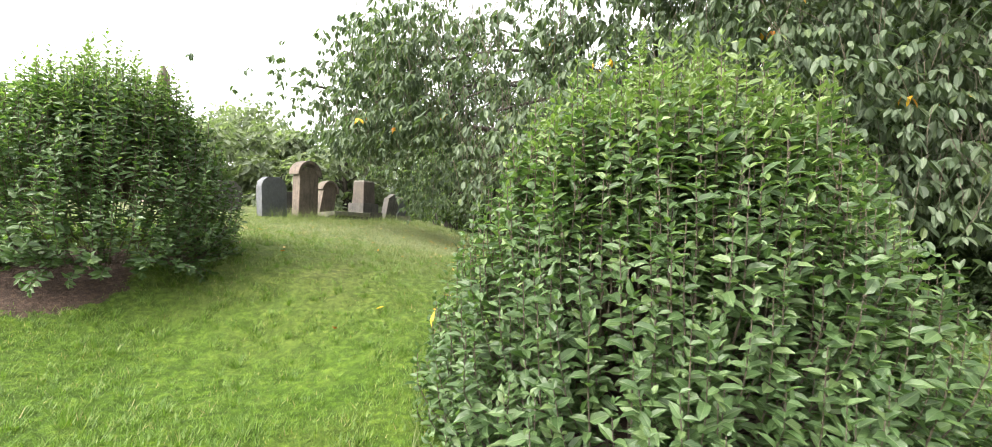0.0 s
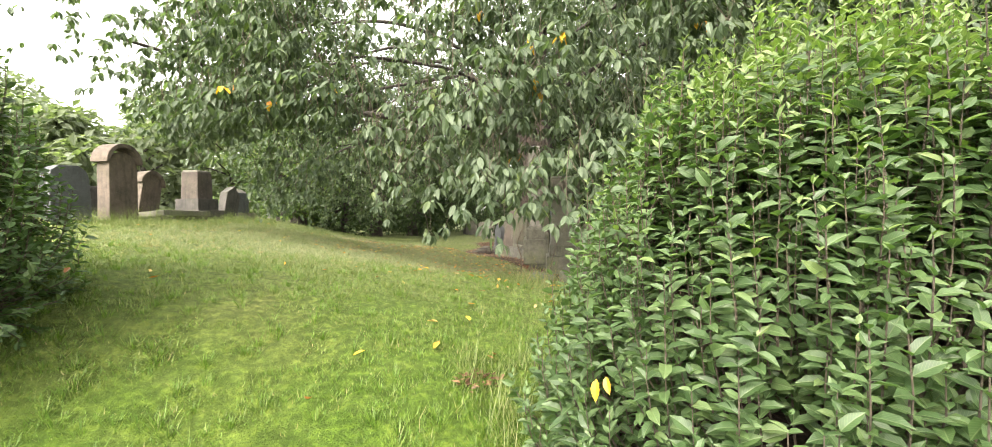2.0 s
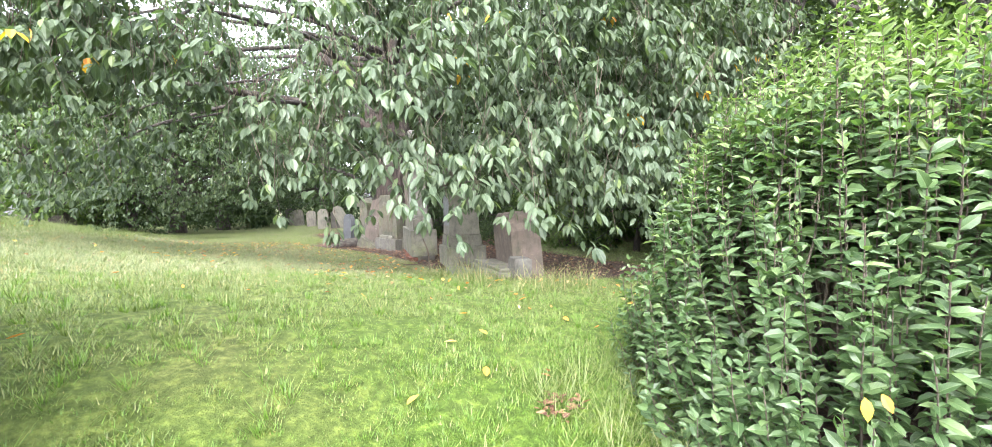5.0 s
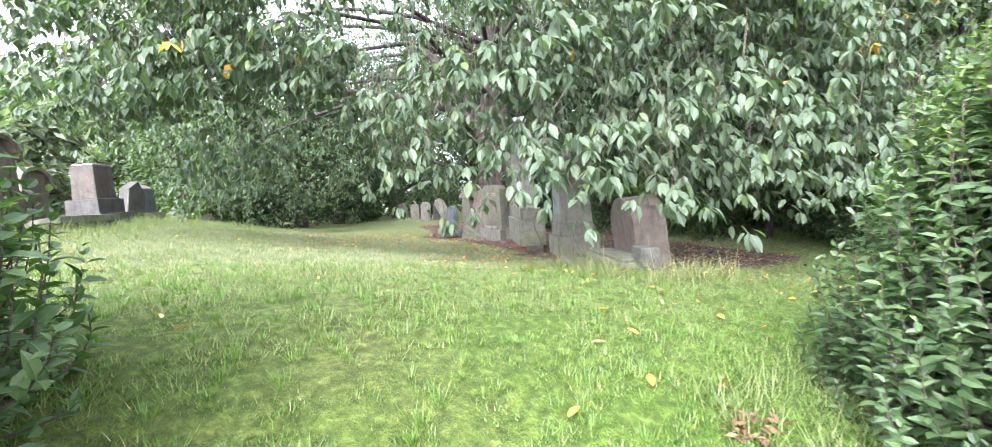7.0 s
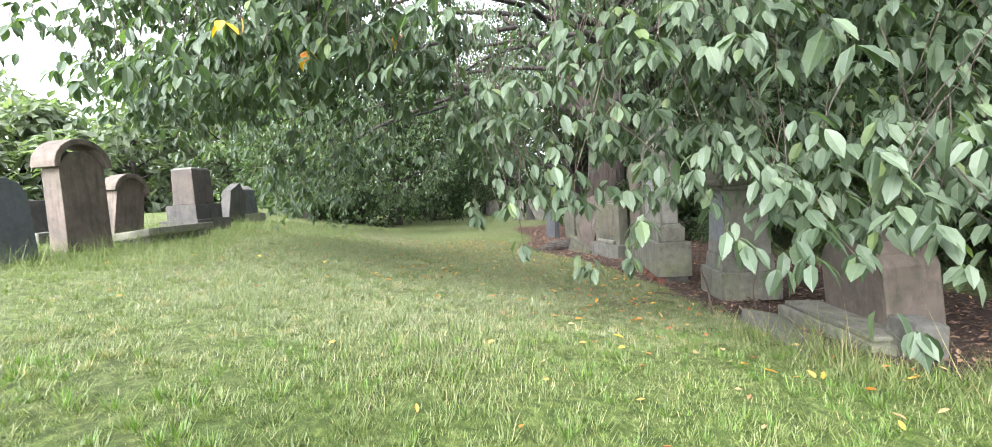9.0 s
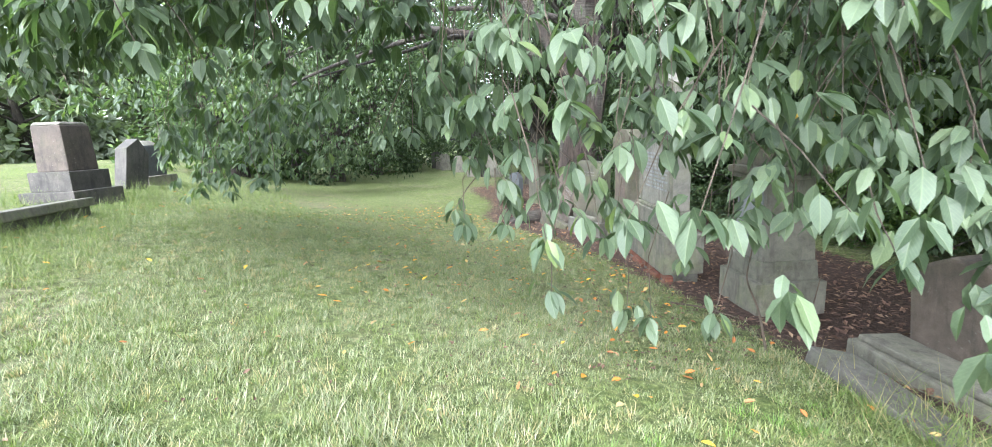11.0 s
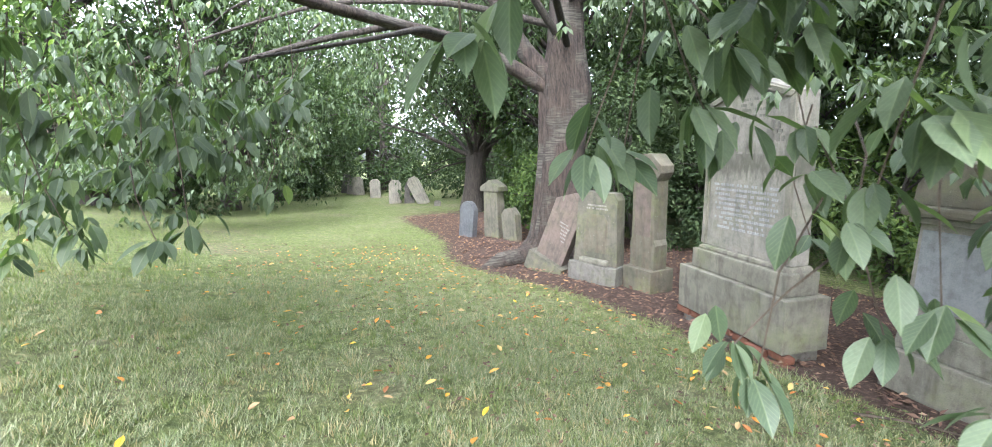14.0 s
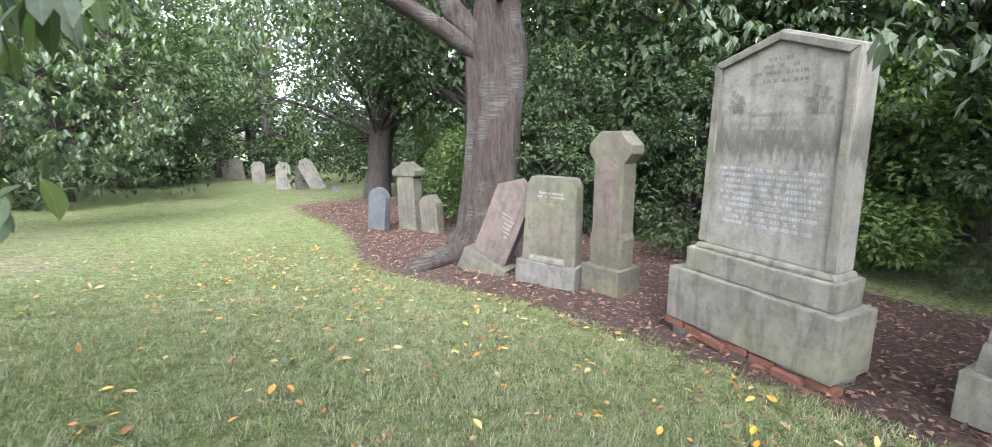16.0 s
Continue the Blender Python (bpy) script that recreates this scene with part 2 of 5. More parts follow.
bump(gn, gl, gb, blend(gn, gl, 0.5, g_fine, g_tuft), 1.0, 0.05)


# ---- ground ----
def sg(u):
    return 1 / (1 + np.exp(-u))


def ground_z(x, y):
    """The lawn: a bank that rises from the start to a mound, then a slope that falls towards the row of stones."""
    x, y = np.asarray(x, float), np.asarray(y, float)
    a, b = sg((y - 3.4) / 0.75), sg((y - 5.5) / 0.9)
    xs = 5 * np.tanh(x / 5)
    xl = -5 * np.tanh(np.minimum(x + 1, 0) / 5)
    xr = 5 * np.tanh(np.maximum(x - 1, 0) / 5)
    f = np.tanh((y - 11) / 6)
    z = 0.3696 + 0.6057 * a + 0.0862 * b + 0.0697 * xl * (1 - a) + 0.013 * xl * a + 0.0133 * xr * (1 - a) + 0.0781 * xr * a
    z += -0.1874 * xs * a + 0.0012 * b * f + 0.0743 * xl * b * f - 0.0019 * xs * xs * a - 0.0047 * xs * (1 - a)
    z += -0.3017 * np.exp(-((x + 2.4) / 1.5) ** 2 - ((y - 3.6) / 0.9) ** 2) + 0.1206 * np.exp(-((x - 1.2) / 2) ** 2 - ((y - 6) / 1.5) ** 2)
    return z


def soil_mask(x, y):
    """1 on the bare litter bed under the tree and along the row of stones, 0 on the lawn."""
    x, y = np.asarray(x, float), np.asarray(y, float)
    e = 1.62 + 0.25 * (y - 6.5) - 0.9 * np.exp(-((y - 15.6) / 2.2) ** 2)
    inner = np.clip((x - e) / 0.75 + 0.5, 0, 1) * np.clip((e + 3.9 + 1.5 * np.exp(-((y - 15) / 3) ** 2) - x) / 0.5, 0, 1)
    inner *= np.clip((y - 5.9) / 0.5, 0, 1) * np.clip((26 - y) / 4, 0, 1)
    lb = np.clip((0.72 - np.hypot(x + 3.75, y - 4.1)) / 0.3, 0, 1)
    rb = np.clip((1.15 - np.hypot(x - 1.0, y - 2.75)) / 0.3, 0, 1)
    return np.maximum(np.maximum(inner, lb), rb)


def mesh_from(name, verts, faces, mat, smooth=False):
    """A mesh from vertex and face arrays; faces is (n, 3) or (n, 4)."""
    me = bpy.data.meshes.new(name)
    verts, faces = np.asarray(verts, np.float32), np.asarray(faces, np.int32)
    k = faces.shape[1]
    me.vertices.add(len(verts))
    me.vertices.foreach_set("co", verts.ravel())
    me.loops.add(faces.size)
    me.loops.foreach_set("vertex_index", faces.ravel())
    me.polygons.add(len(faces))
    me.polygons.foreach_set("loop_start", np.arange(len(faces), dtype=np.int32) * k)
    me.polygons.foreach_set("loop_total", np.full(len(faces), k, np.int32))
    me.polygons.foreach_set("use_smooth", np.full(len(faces), smooth))
    me.update(calc_edges=True)
    me.materials.append(mat)
    return me


def axis(lo, hi, step, far):
    mid = np.arange(lo, hi + step / 2, step)
    out = np.geomspace(step, far, 34).cumsum()
    return np.concatenate([lo - out[::-1], mid, hi + out])


gx, gy = axis(-7, 8, 0.13, 70), axis(-2, 21, 0.13, 70)
GX, GY = np.meshgrid(gx, gy)
GZ = ground_z(GX, GY)
rng = np.random.default_rng(5)
near_part = (GX > -7) & (GX < 8) & (GY > -2) & (GY < 21)
GZ += near_part * rng.normal(0, 0.007, GZ.shape)
idx = np.arange(GX.size).reshape(GX.shape)
quads = np.stack([idx[:-1, :-1], idx[:-1, 1:], idx[1:, 1:], idx[1:, :-1]], -1).reshape(-1, 4)
ground_mesh = mesh_from("ground", np.stack([GX, GY, GZ], -1).reshape(-1, 3), quads, GROUND, True)
attr = ground_mesh.attributes.new("soil", "FLOAT", "POINT")
attr.data.foreach_set("value", soil_mask(GX, GY).ravel().astype(np.float32))
tagged(new("ground", ground_mesh), "short green lawn with brown leaf-litter bed under trees", "ground", kind="structure")


# ---- building helpers ----
def part(name, bm, mat, parent=None, label=""):
    """Links a bmesh as one mesh object, under its thing."""
    me = bpy.data.meshes.new(name)
    bm.to_mesh(me)
    bm.free()
    me.materials.append(mat)
    ob = new(name, me)
    if parent is not None:
        ob.parent = parent
    if label:
        tagged(ob, label)
    return ob


def part_mesh(name, me, parent=None, label=""):
    ob = new(name, me)
    if parent is not None:
        ob.parent = parent
    if label:
        tagged(ob, label)
    return ob


def thing(name, m, label, category, group=""):
    ob = new(name)
    ob.empty_display_size = 0.1
    ob.matrix_world = m
    return tagged(ob, label, category, group)


def wobble(bm, amount, seed=0.0):
    """Uneven, worn faces and edges."""
    for v in bm.verts:
        n = noise.noise_vector(v.co * 3.1 + Vector((seed, seed * 1.7, 0))) * 0.6 + noise.noise_vector(v.co * 13 + Vector((seed, 0, 0))) * 0.4
        v.co += n * amount


def block(w, d, h, z0, x0=0.0, y0=0.0, bevel=0.012, taper=1.0, rough=0.003, seed=0.0, taper_d=None):
    """A worn stone block, centred at (x0, y0), from z0 up; taper narrows its top."""
    bm = bmesh.new()
    bmesh.ops.create_cube(bm, size=1)
    td = taper if taper_d is None else taper_d
    for v in bm.verts:
        k, kd = (taper, td) if v.co.z > 0 else (1, 1)
        v.co = Vector((v.co.x * w * k, v.co.y * d * kd, (v.co.z + 0.5) * h))
    bmesh.ops.bevel(bm, geom=bm.edges[:], offset=bevel, segments=2, affect="EDGES", profile=0.6)
    bmesh.ops.subdivide_edges(bm, edges=[e for e in bm.edges if e.calc_length() > 0.1], cuts=3, use_grid_fill=True)
    bmesh.ops.triangulate(bm, faces=[f for f in bm.faces if len(f.verts) > 4])
    wobble(bm, rough, seed)
    bmesh.ops.translate(bm, verts=bm.verts, vec=(x0, y0, z0))
    return bm


def slab_profile(points, d, z0, y0=0.0, bevel=0.012, rough=0.003, seed=0.0, lean_back=0.0):
    """An upright slab: an outline in x and z pushed back by d, its edges rounded."""
    bm = bmesh.new()
    front = [bm.verts.new((x, -d / 2, z)) for x, z in points]
    f = bm.faces.new(front)
    out = bmesh.ops.extrude_face_region(bm, geom=[f])
    bmesh.ops.translate(bm, verts=[v for v in out["geom"] if isinstance(v, bmesh.types.BMVert)], vec=(0, d, 0))
    bmesh.ops.recalc_face_normals(bm, faces=bm.faces)
    sharp = [e for e in bm.edges if len(e.link_faces) == 2 and e.calc_face_angle() > 0.6]
    bmesh.ops.bevel(bm, geom=sharp, offset=bevel, segments=2, affect="EDGES", profile=0.6)
    bmesh.ops.triangulate(bm, faces=[q for q in bm.faces if len(q.verts) > 4])
    bmesh.ops.subdivide_edges(bm, edges=[e for e in bm.edges if e.calc_length() > 0.25], cuts=2)
    bmesh.ops.triangulate(bm, faces=[q for q in bm.faces if len(q.verts) > 4])
    wobble(bm, rough, seed)
    bmesh.ops.translate(bm, verts=bm.verts, vec=(0, y0, z0))
    return bm


def arc(cx, cz, r, a0, a1, n, squash=1.0):
    return [(cx + r * math.cos(radians(a0 + (a1 - a0) * i / n)), cz + squash * r * math.sin(radians(a0 + (a1 - a0) * i / n))) for i in range(n + 1)]


def tube(points, radii, sides=7, uneven=0.0, seed=0):
    """Vertices and quads of a tapering limb through points."""
    pts = np.asarray(points, float)
    t = np.gradient(pts, axis=0)
    t /= np.linalg.norm(t, axis=1)[:, None] + 1e-9
    ref = np.where(np.abs(t[:, 2:3]) > 0.85, [[1.0, 0, 0]], [[0, 0, 1.0]])
    u = np.cross(t, ref)
    u /= np.linalg.norm(u, axis=1)[:, None] + 1e-9
    v = np.cross(t, u)
    ang = np.linspace(0, 2 * np.pi, sides, endpoint=False)
    r = np.asarray(radii, float)[:, None] * np.ones((1, sides))
    if uneven:
        lr = np.random.default_rng(seed)
        lobes = lr.normal(0, uneven, (1, sides)) + lr.normal(0, uneven * 0.4, r.shape)
        r = r * (1 + lobes)
    ring = pts[:, None] + r[..., None] * (np.cos(ang)[None, :, None] * u[:, None] + np.sin(ang)[None, :, None] * v[:, None])
    n = len(pts)
    i = np.arange(n * sides).reshape(n, sides)
    q = np.stack([i[:-1], np.roll(i[:-1], -1, 1), np.roll(i[1:], -1, 1), i[1:]], -1).reshape(-1, 4)
    return ring.reshape(-1, 3), q


class Heap:
    """Gathers many small pieces into one mesh; leaves bring their own coordinates along and across the blade."""

    def __init__(self):
        self.v, self.f, self.ab, self.n = [], [], [], 0

    def add(self, v, f, ab=None):
        self.v.append(v)
        self.f.append(f + self.n)
        if ab is not None:
            self.ab.append(ab)
        self.n += len(v)

    def mesh(self, name, mat, smooth=False):
        me = mesh_from(name, np.concatenate(self.v), np.concatenate(self.f), mat, smooth)
        if self.ab:
            blade = me.attributes.new("blade", "FLOAT_VECTOR", "POINT")
            blade.data.foreach_set("vector", np.concatenate(self.ab).astype(np.float32).ravel())
        return me


def unit(a):
    return a / (np.linalg.norm(a, axis=-1, keepdims=True) + 1e-9)


def leaves(p, d, n, length, width, droop=0.15, fold=0.18, fine=True):
    """Leaves at p that point along d, with the upper side towards n: folded along the rib, bent down at the tip."""
    d = unit(d)
    s = unit(np.cross(d, n))
    n = np.cross(s, d)
    L, W = np.asarray(length)[:, None], np.asarray(width)[:, None]

    ab = []

    def at(a, b, c):
        ab.append((a, b, 1.0))
        return p + d * L * a + s * W * b + n * (W * c) - n * L * droop * a * a

    if fine == "near":
        rows, tri = [at(0, 0, 0)], [(0, 1, 2), (0, 2, 3)]
        for k, (q, wd) in enumerate(((0.1, 0.2), (0.22, 0.37), (0.36, 0.47), (0.5, 0.5), (0.64, 0.45), (0.77, 0.32), (0.87, 0.17), (0.94, 0.07))):
            rows += [at(q, -wd, fold * wd * 2), at(q, 0, 0), at(q, wd, fold * wd * 2)]
            if k:
                i, j = 3 * k - 2, 3 * k + 1
                tri += [(i, j, j + 1), (i, j + 1, i + 1), (i + 1, j + 1, j + 2), (i + 1, j + 2, i + 2)]
        rows.append(at(1, 0, 0))
        tri = np.array(tri + [(22, 25, 23), (23, 25, 24)])
    elif fine:
        rows = [at(0, 0, 0)]
        for q, wd in ((0.2, 0.36), (0.48, 0.49), (0.76, 0.32)):
            rows += [at(q, -wd, fold * wd * 2), at(q, 0, 0), at(q, wd, fold * wd * 2)]
        rows.append(at(1, 0, 0))
        tri = np.array([(0, 1, 2), (0, 2, 3), (1, 4, 5), (1, 5, 2), (2, 5, 6), (2, 6, 3), (4, 7, 8), (4, 8, 5), (5, 8, 9), (5, 9, 6), (7, 10, 8), (8, 10, 9)])
    elif fine is None:
        rows = [at(0, 0, 0), at(0.26, -0.43, fold), at(0.26, 0, 0), at(0.26, 0.43, fold), at(0.66, -0.42, fold * 0.8), at(0.66, 0, 0), at(0.66, 0.42, fold * 0.8), at(1, 0, 0)]
        tri = np.array([(0, 1, 2), (0, 2, 3), (1, 4, 5), (1, 5, 2), (2, 5, 6), (2, 6, 3), (4, 7, 5), (5, 7, 6)])
    else:
        rows = [at(0, 0, 0), at(0.45, -0.5, fold), at(1, 0, 0), at(0.45, 0.5, fold)]
        tri = np.array([(0, 1, 2), (0, 2, 3)])
    k = len(rows)
    v = np.stack(rows, 1).reshape(-1, 3)
    f = (np.arange(len(p))[:, None, None] * k + tri[None]).reshape(-1, 3)
    return v, f, np.tile(np.array(ab), (len(p), 1))


# ---- gravestones: the row beside the litter bed ----
ROW = -115.3


def gz(x, y):
    return float(ground_z(x, y))


def place(x, y, z, yaw, lean_side=0.0, lean_back=0.0):
    return pose(x, y, z) @ pose(0, 0, 0, 0, 0, yaw) @ pose(0, 0, 0, lean_back, lean_side, 0)


def tablet_lines(parent, w, rows, y, mat, seed, centre=0.0):
    """Worn lettering that cannot be read, as short raised bars."""
    lr = random.Random(seed)
    bm = bmesh.new()
    for z, share in rows:
        x = -w / 2 * share
        while x < w / 2 * share:
            b = lr.uniform(0.012, 0.03)
            if lr.random() < 0.86:
                for v in bmesh.ops.create_cube(bm, size=1)["verts"]:
                    v.co = Vector((centre + x + b / 2 + v.co.x * b, y + v.co.y * 0.004, z + v.co.z * 0.026))
            x += b + lr.uniform(0.006, 0.014)
    tagged(part("inscription", bm, mat, parent), kind="stuff")


WORN_LETTER = stone_material("dark_worn_lettering", (0.155, 0.147, 0.125), (0.12, 0.115, 0.1), (0.09, 0.085, 0.075), 0.3)
SOOTY_BROWN = stone_material("sooty_brown_stone", (0.091, 0.07, 0.0595), (0.0525, 0.042, 0.035), (0.0245, 0.021, 0.0196), 0.15)
PALE_LETTER = stone_material("pale_leaded_lettering", (0.3, 0.3, 0.3), (0.22, 0.22, 0.225), (0.12, 0.12, 0.12), 0.1)
SLATE_PALE = stone_material("pale_blue_grey_stone", (0.19, 0.195, 0.201), (0.148, 0.153, 0.158), (0.106, 0.106, 0.106), 0.1, 8, 0.7)
TABLET_STONE = stone_material("stained_tablet_stone", (0.236, 0.217, 0.189), (0.175, 0.168, 0.146), (0.104, 0.099, 0.0849), 0.3)
tn, tl = TABLET_STONE.node_tree.nodes, TABLET_STONE.node_tree.links
t_bsdf = tn["Principled BSDF"]
t_col = t_bsdf.inputs["Base Color"].links[0].from_socket
t_co = tn.new("ShaderNodeTexCoord")
t_sep = tn.new("ShaderNodeSeparateXYZ")
tl.new(t_co.outputs["Object"], t_sep.inputs[0])
t_wob = tn.new("ShaderNodeMath")
t_wob.operation = "MULTIPLY_ADD"
t_wob.inputs[1].default_value = 0.55
tl.new(tex_noise(tn, tl, 7.0, 5, 0.65, stretch=(3.0, 1.0, 0.7)), t_wob.inputs[0])
tl.new(t_sep.outputs[2], t_wob.inputs[2])
t_rng = tn.new("ShaderNodeMapRange")
t_rng.inputs["From Min"].default_value, t_rng.inputs["From Max"].default_value = 1.38, 2.58
tl.new(t_wob.outputs[0], t_rng.inputs["Value"])
t_mask = ramp(tn, tl, t_rng.outputs[0], [(0.33, (0, 0, 0)), (0.44, (0.75, 0.75, 0.75)), (0.52, (0.55, 0.55, 0.55)), (0.66, (0, 0, 0))])
tl.new(blend(tn, tl, t_mask, t_col, (0.04, 0.04, 0.027)), t_bsdf.inputs["Base Color"])
INSCRIPTION = stone_material("pale_worn_lettering", (0.211, 0.198, 0.178), (0.169, 0.156, 0.139), (0.0848, 0.0762, 0.0678), 0.2)


BRICK_W, BRICK_D, BRICK_H = 0.215, 0.1, 0.066


def brick_mesh(seed):
    bm = block(BRICK_W, BRICK_D, BRICK_H, 0, bevel=0.008, rough=0.004, seed=seed)
    me = bpy.data.meshes.new("brick")
    bm.to_mesh(me)
    bm.free()
    me.materials.append(BRICK)
    return me


def simple_box(w, d, h, bevel=0.012):
    bm = bmesh.new()
    bmesh.ops.create_cube(bm, size=1)
    for v in bm.verts:
        v.co = Vector((v.co.x * w, v.co.y * d, (v.co.z + 0.5) * h))
    bmesh.ops.bevel(bm, geom=bm.edges[:], offset=bevel, segments=1, affect="EDGES")
    return bm


# the tall gabled stone on a stepped base over broken bricks
big = thing("gravestone", place(3.2, 10.54, 0.82, ROW, 1.0, 0), "tall grey gabled headstone on stepped plinth over broken bricks", "gravestone", "gravestones in the row")
part("plinth", block(1.5, 0.5, 0.50, 0.0, rough=0.004, seed=1), GREY_STONE, big)
part("plinth_step", block(1.29, 0.38, 0.22, 0.50, x0=0.03, bevel=0.02, rough=0.003, seed=2), GREY_STONE, big)
part("moulding", block(1.22, 0.31, 0.05, 0.72, x0=0.04, bevel=0.02, taper=0.95, seed=3), GREY_STONE, big)
part("tablet", slab_profile([(-0.54, 0), (0.62, 0), (0.6, 1.56), (0.05, 1.74), (-0.5, 1.56)], 0.22, 0.77, rough=0.003, seed=4), TABLET_STONE, big)
for side in (-1, 1):
    bm = slab_profile([(0.04 + side * 0.575, 0.02), (0.04 + side * 0.515, 0.02), (0.05 + side * 0.483, 1.5), (0.05 + side * 0.543, 1.54)], 0.036, 0.77, -0.122, bevel=0.008, rough=0.002, seed=side)
    part("raised_edge", bm, GREY_STONE, big)
    bm = slab_profile([(0.05 + side * 0.543, 1.544), (0.05 + side * 0.483, 1.504), (0.05, 1.662), (0.05, 1.722)], 0.036, 0.77, -0.122, bevel=0.008, rough=0.002, seed=side + 3)
    part("raised_edge", bm, GREY_STONE, big)
    motif = bmesh.new()
    lr = random.Random(8 + side)
    for k in range(13):
        cx, cz, w_, h_ = 0.05 + side * (0.34 + lr.uniform(-0.09, 0.09)), 2.0 + lr.uniform(-0.09, 0.08), lr.uniform(0.012, 0.05), lr.uniform(0.02, 0.08)
        for v in bmesh.ops.create_cube(motif, size=1)["verts"]:
            v.co = Vector((cx + v.co.x * w_, -0.113 + v.co.y * 0.012, cz + v.co.z * h_))
    part("carved_motif", motif, WORN_LETTER, big, "worn carved motif, darkened")
tablet_lines(big, 0.9, [(1.46 - 0.05 * i, s_) for i, s_ in enumerate((0.95, 0.9, 0.92, 0.8, 0.9, 0.85, 0.7, 0.9, 0.6, 0.8))], -0.113, PALE_LETTER, 3, 0.04)
tablet_lines(big, 0.5, [(2.3, 0.35), (2.25, 0.6), (2.2, 0.8), (2.14, 0.9)], -0.113, WORN_LETTER, 5, 0.05)
tablet_lines(big, 0.85, [(1.9 - 0.055 * i, s_) for i, s_ in enumerate((0.5, 0.8, 0.6))], -0.113, INSCRIPTION, 4, 0.04)
for i in range(7):
    ob = new("brick", brick_mesh(i % 3))
    ob.parent = big
    ob.matrix_local = pose(-0.66 + 0.222 * i, -0.2 + 0.035 * math.sin(i * 2.2), -0.075 - 0.012 * (i % 3), 2 * math.sin(i * 3), 4 * math.sin(i * 1.3), 7 * math.sin(i * 1.7))
    if i not in (0, 3):
        low = new("brick", ob.data)
        low.parent = big
        low.matrix_local = pose(-0.6 + 0.222 * i, -0.22 + 0.04 * math.sin(i), -0.155 - 0.01 * (i % 2), 4, 5 * math.sin(i * 1.9), 10 * math.sin(i * 2.3))
part("mortar_bed", block(1.4, 0.42, 0.2, -0.2, bevel=0.02, rough=0.01, seed=9), CONCRETE, big, "rough grey mortar under the plinth")

near_stone = thing("gravestone", place(3.01, 8.86, 0.72, ROW, 0.5, 0), "grey pedestal monument with moulded cap on stepped base", "gravestone", "gravestones in the row")
part("plinth", block(0.72, 0.7, 0.34, 0.0, rough=0.004, seed=5), GREY_STONE, near_stone)
part("plinth_step", block(0.62, 0.6, 0.2, 0.34, bevel=0.02, taper=0.95, seed=6), GREY_STONE, near_stone)
part("die", block(0.56, 0.54, 0.80, 0.54, taper=0.88, seed=7), PALE_STONE, near_stone)
part("panel", slab_profile([(-0.235, 0), (0.235, 0), (0.21, 0.7), (-0.21, 0.7)], 0.016, 0.59, -0.255, bevel=0.004, seed=17), SLATE_PALE, near_stone, "pale blue-grey inscription panel")
part("cornice", block(0.6, 0.58, 0.05, 1.34, bevel=0.015, seed=8), GREY_STONE, near_stone)
part("cap", block(0.68, 0.66, 0.08, 1.39, bevel=0.025, seed=8), MOSSY_STONE, near_stone)
part("cap_top", slab_profile([(-0.31, 0), (0.31, 0), (0.29, 0.16), (0.2, 0.28), (0.0, 0.33), (-0.2, 0.28), (-0.29, 0.16)], 0.5, 1.47, seed=9), MOSSY_STONE, near_stone)

pillar = thing("gravestone", place(4.22, 12.35, 0.6, -101, 1.5, 0), "mossy stone slab with shouldered gabled head on base", "gravestone", "gravestones in the row")
part("plinth", block(0.56, 0.46, 0.36, 0.0, seed=10), MOSSY_STONE, pillar)
part("tablet", slab_profile([(-0.23, 0), (0.23, 0), (0.24, 0.36), (0.21, 0.44), (0.21, 1.28), (0.3, 1.4), (0.3, 1.5), (0.13, 1.66), (-0.13, 1.66), (-0.3, 1.5), (-0.3, 1.4), (-0.21, 1.28), (-0.21, 0.44), (-0.24, 0.36)], 0.26, 0.36, seed=11), MOSSY_STONE, pillar)
part("recess_panel", slab_profile([(-0.15, 0), (0.15, 0), (0.15, 0.75), (0, 0.83), (-0.15, 0.75)], 0.012, 0.84, -0.134, bevel=0.004, seed=18), PINK_STONE, pillar, "reddish worn panel")

panel_stone = thing("gravestone", place(4.0, 13.1, 0.64, -82, 3.0, 0), "weathered headstone with mossy panel on rough-hewn base", "gravestone", "gravestones in the row")
part("plinth", block(0.84, 0.42, 0.3, 0.0, rough=0.014, seed=12), CONCRETE, panel_stone)
part("ledge", block(0.5, 0.12, 0.09, 0.30, y0=-0.13, bevel=0.03, seed=33), GREY_STONE, panel_stone)
part("tablet", slab_profile([(-0.38, 0), (0.38, 0), (0.34, 1.02), (0.28, 1.12), (-0.28, 1.12), (-0.34, 1.02)], 0.24, 0.30, seed=13), WEATHERED_STONE, panel_stone)
part("inscription_panel", slab_profile([(-0.22, 0), (0.22, 0), (0.2, 0.5), (0.13, 0.6), (-0.13, 0.6), (-0.2, 0.5)], 0.012, 0.48, -0.122, bevel=0.004, seed=19), MOSSY_STONE, panel_stone, "sunken yellow-green panel")
tablet_lines(panel_stone, 0.4, [(1.22, 0.8), (1.17, 0.9)], -0.123, INSCRIPTION, 6)

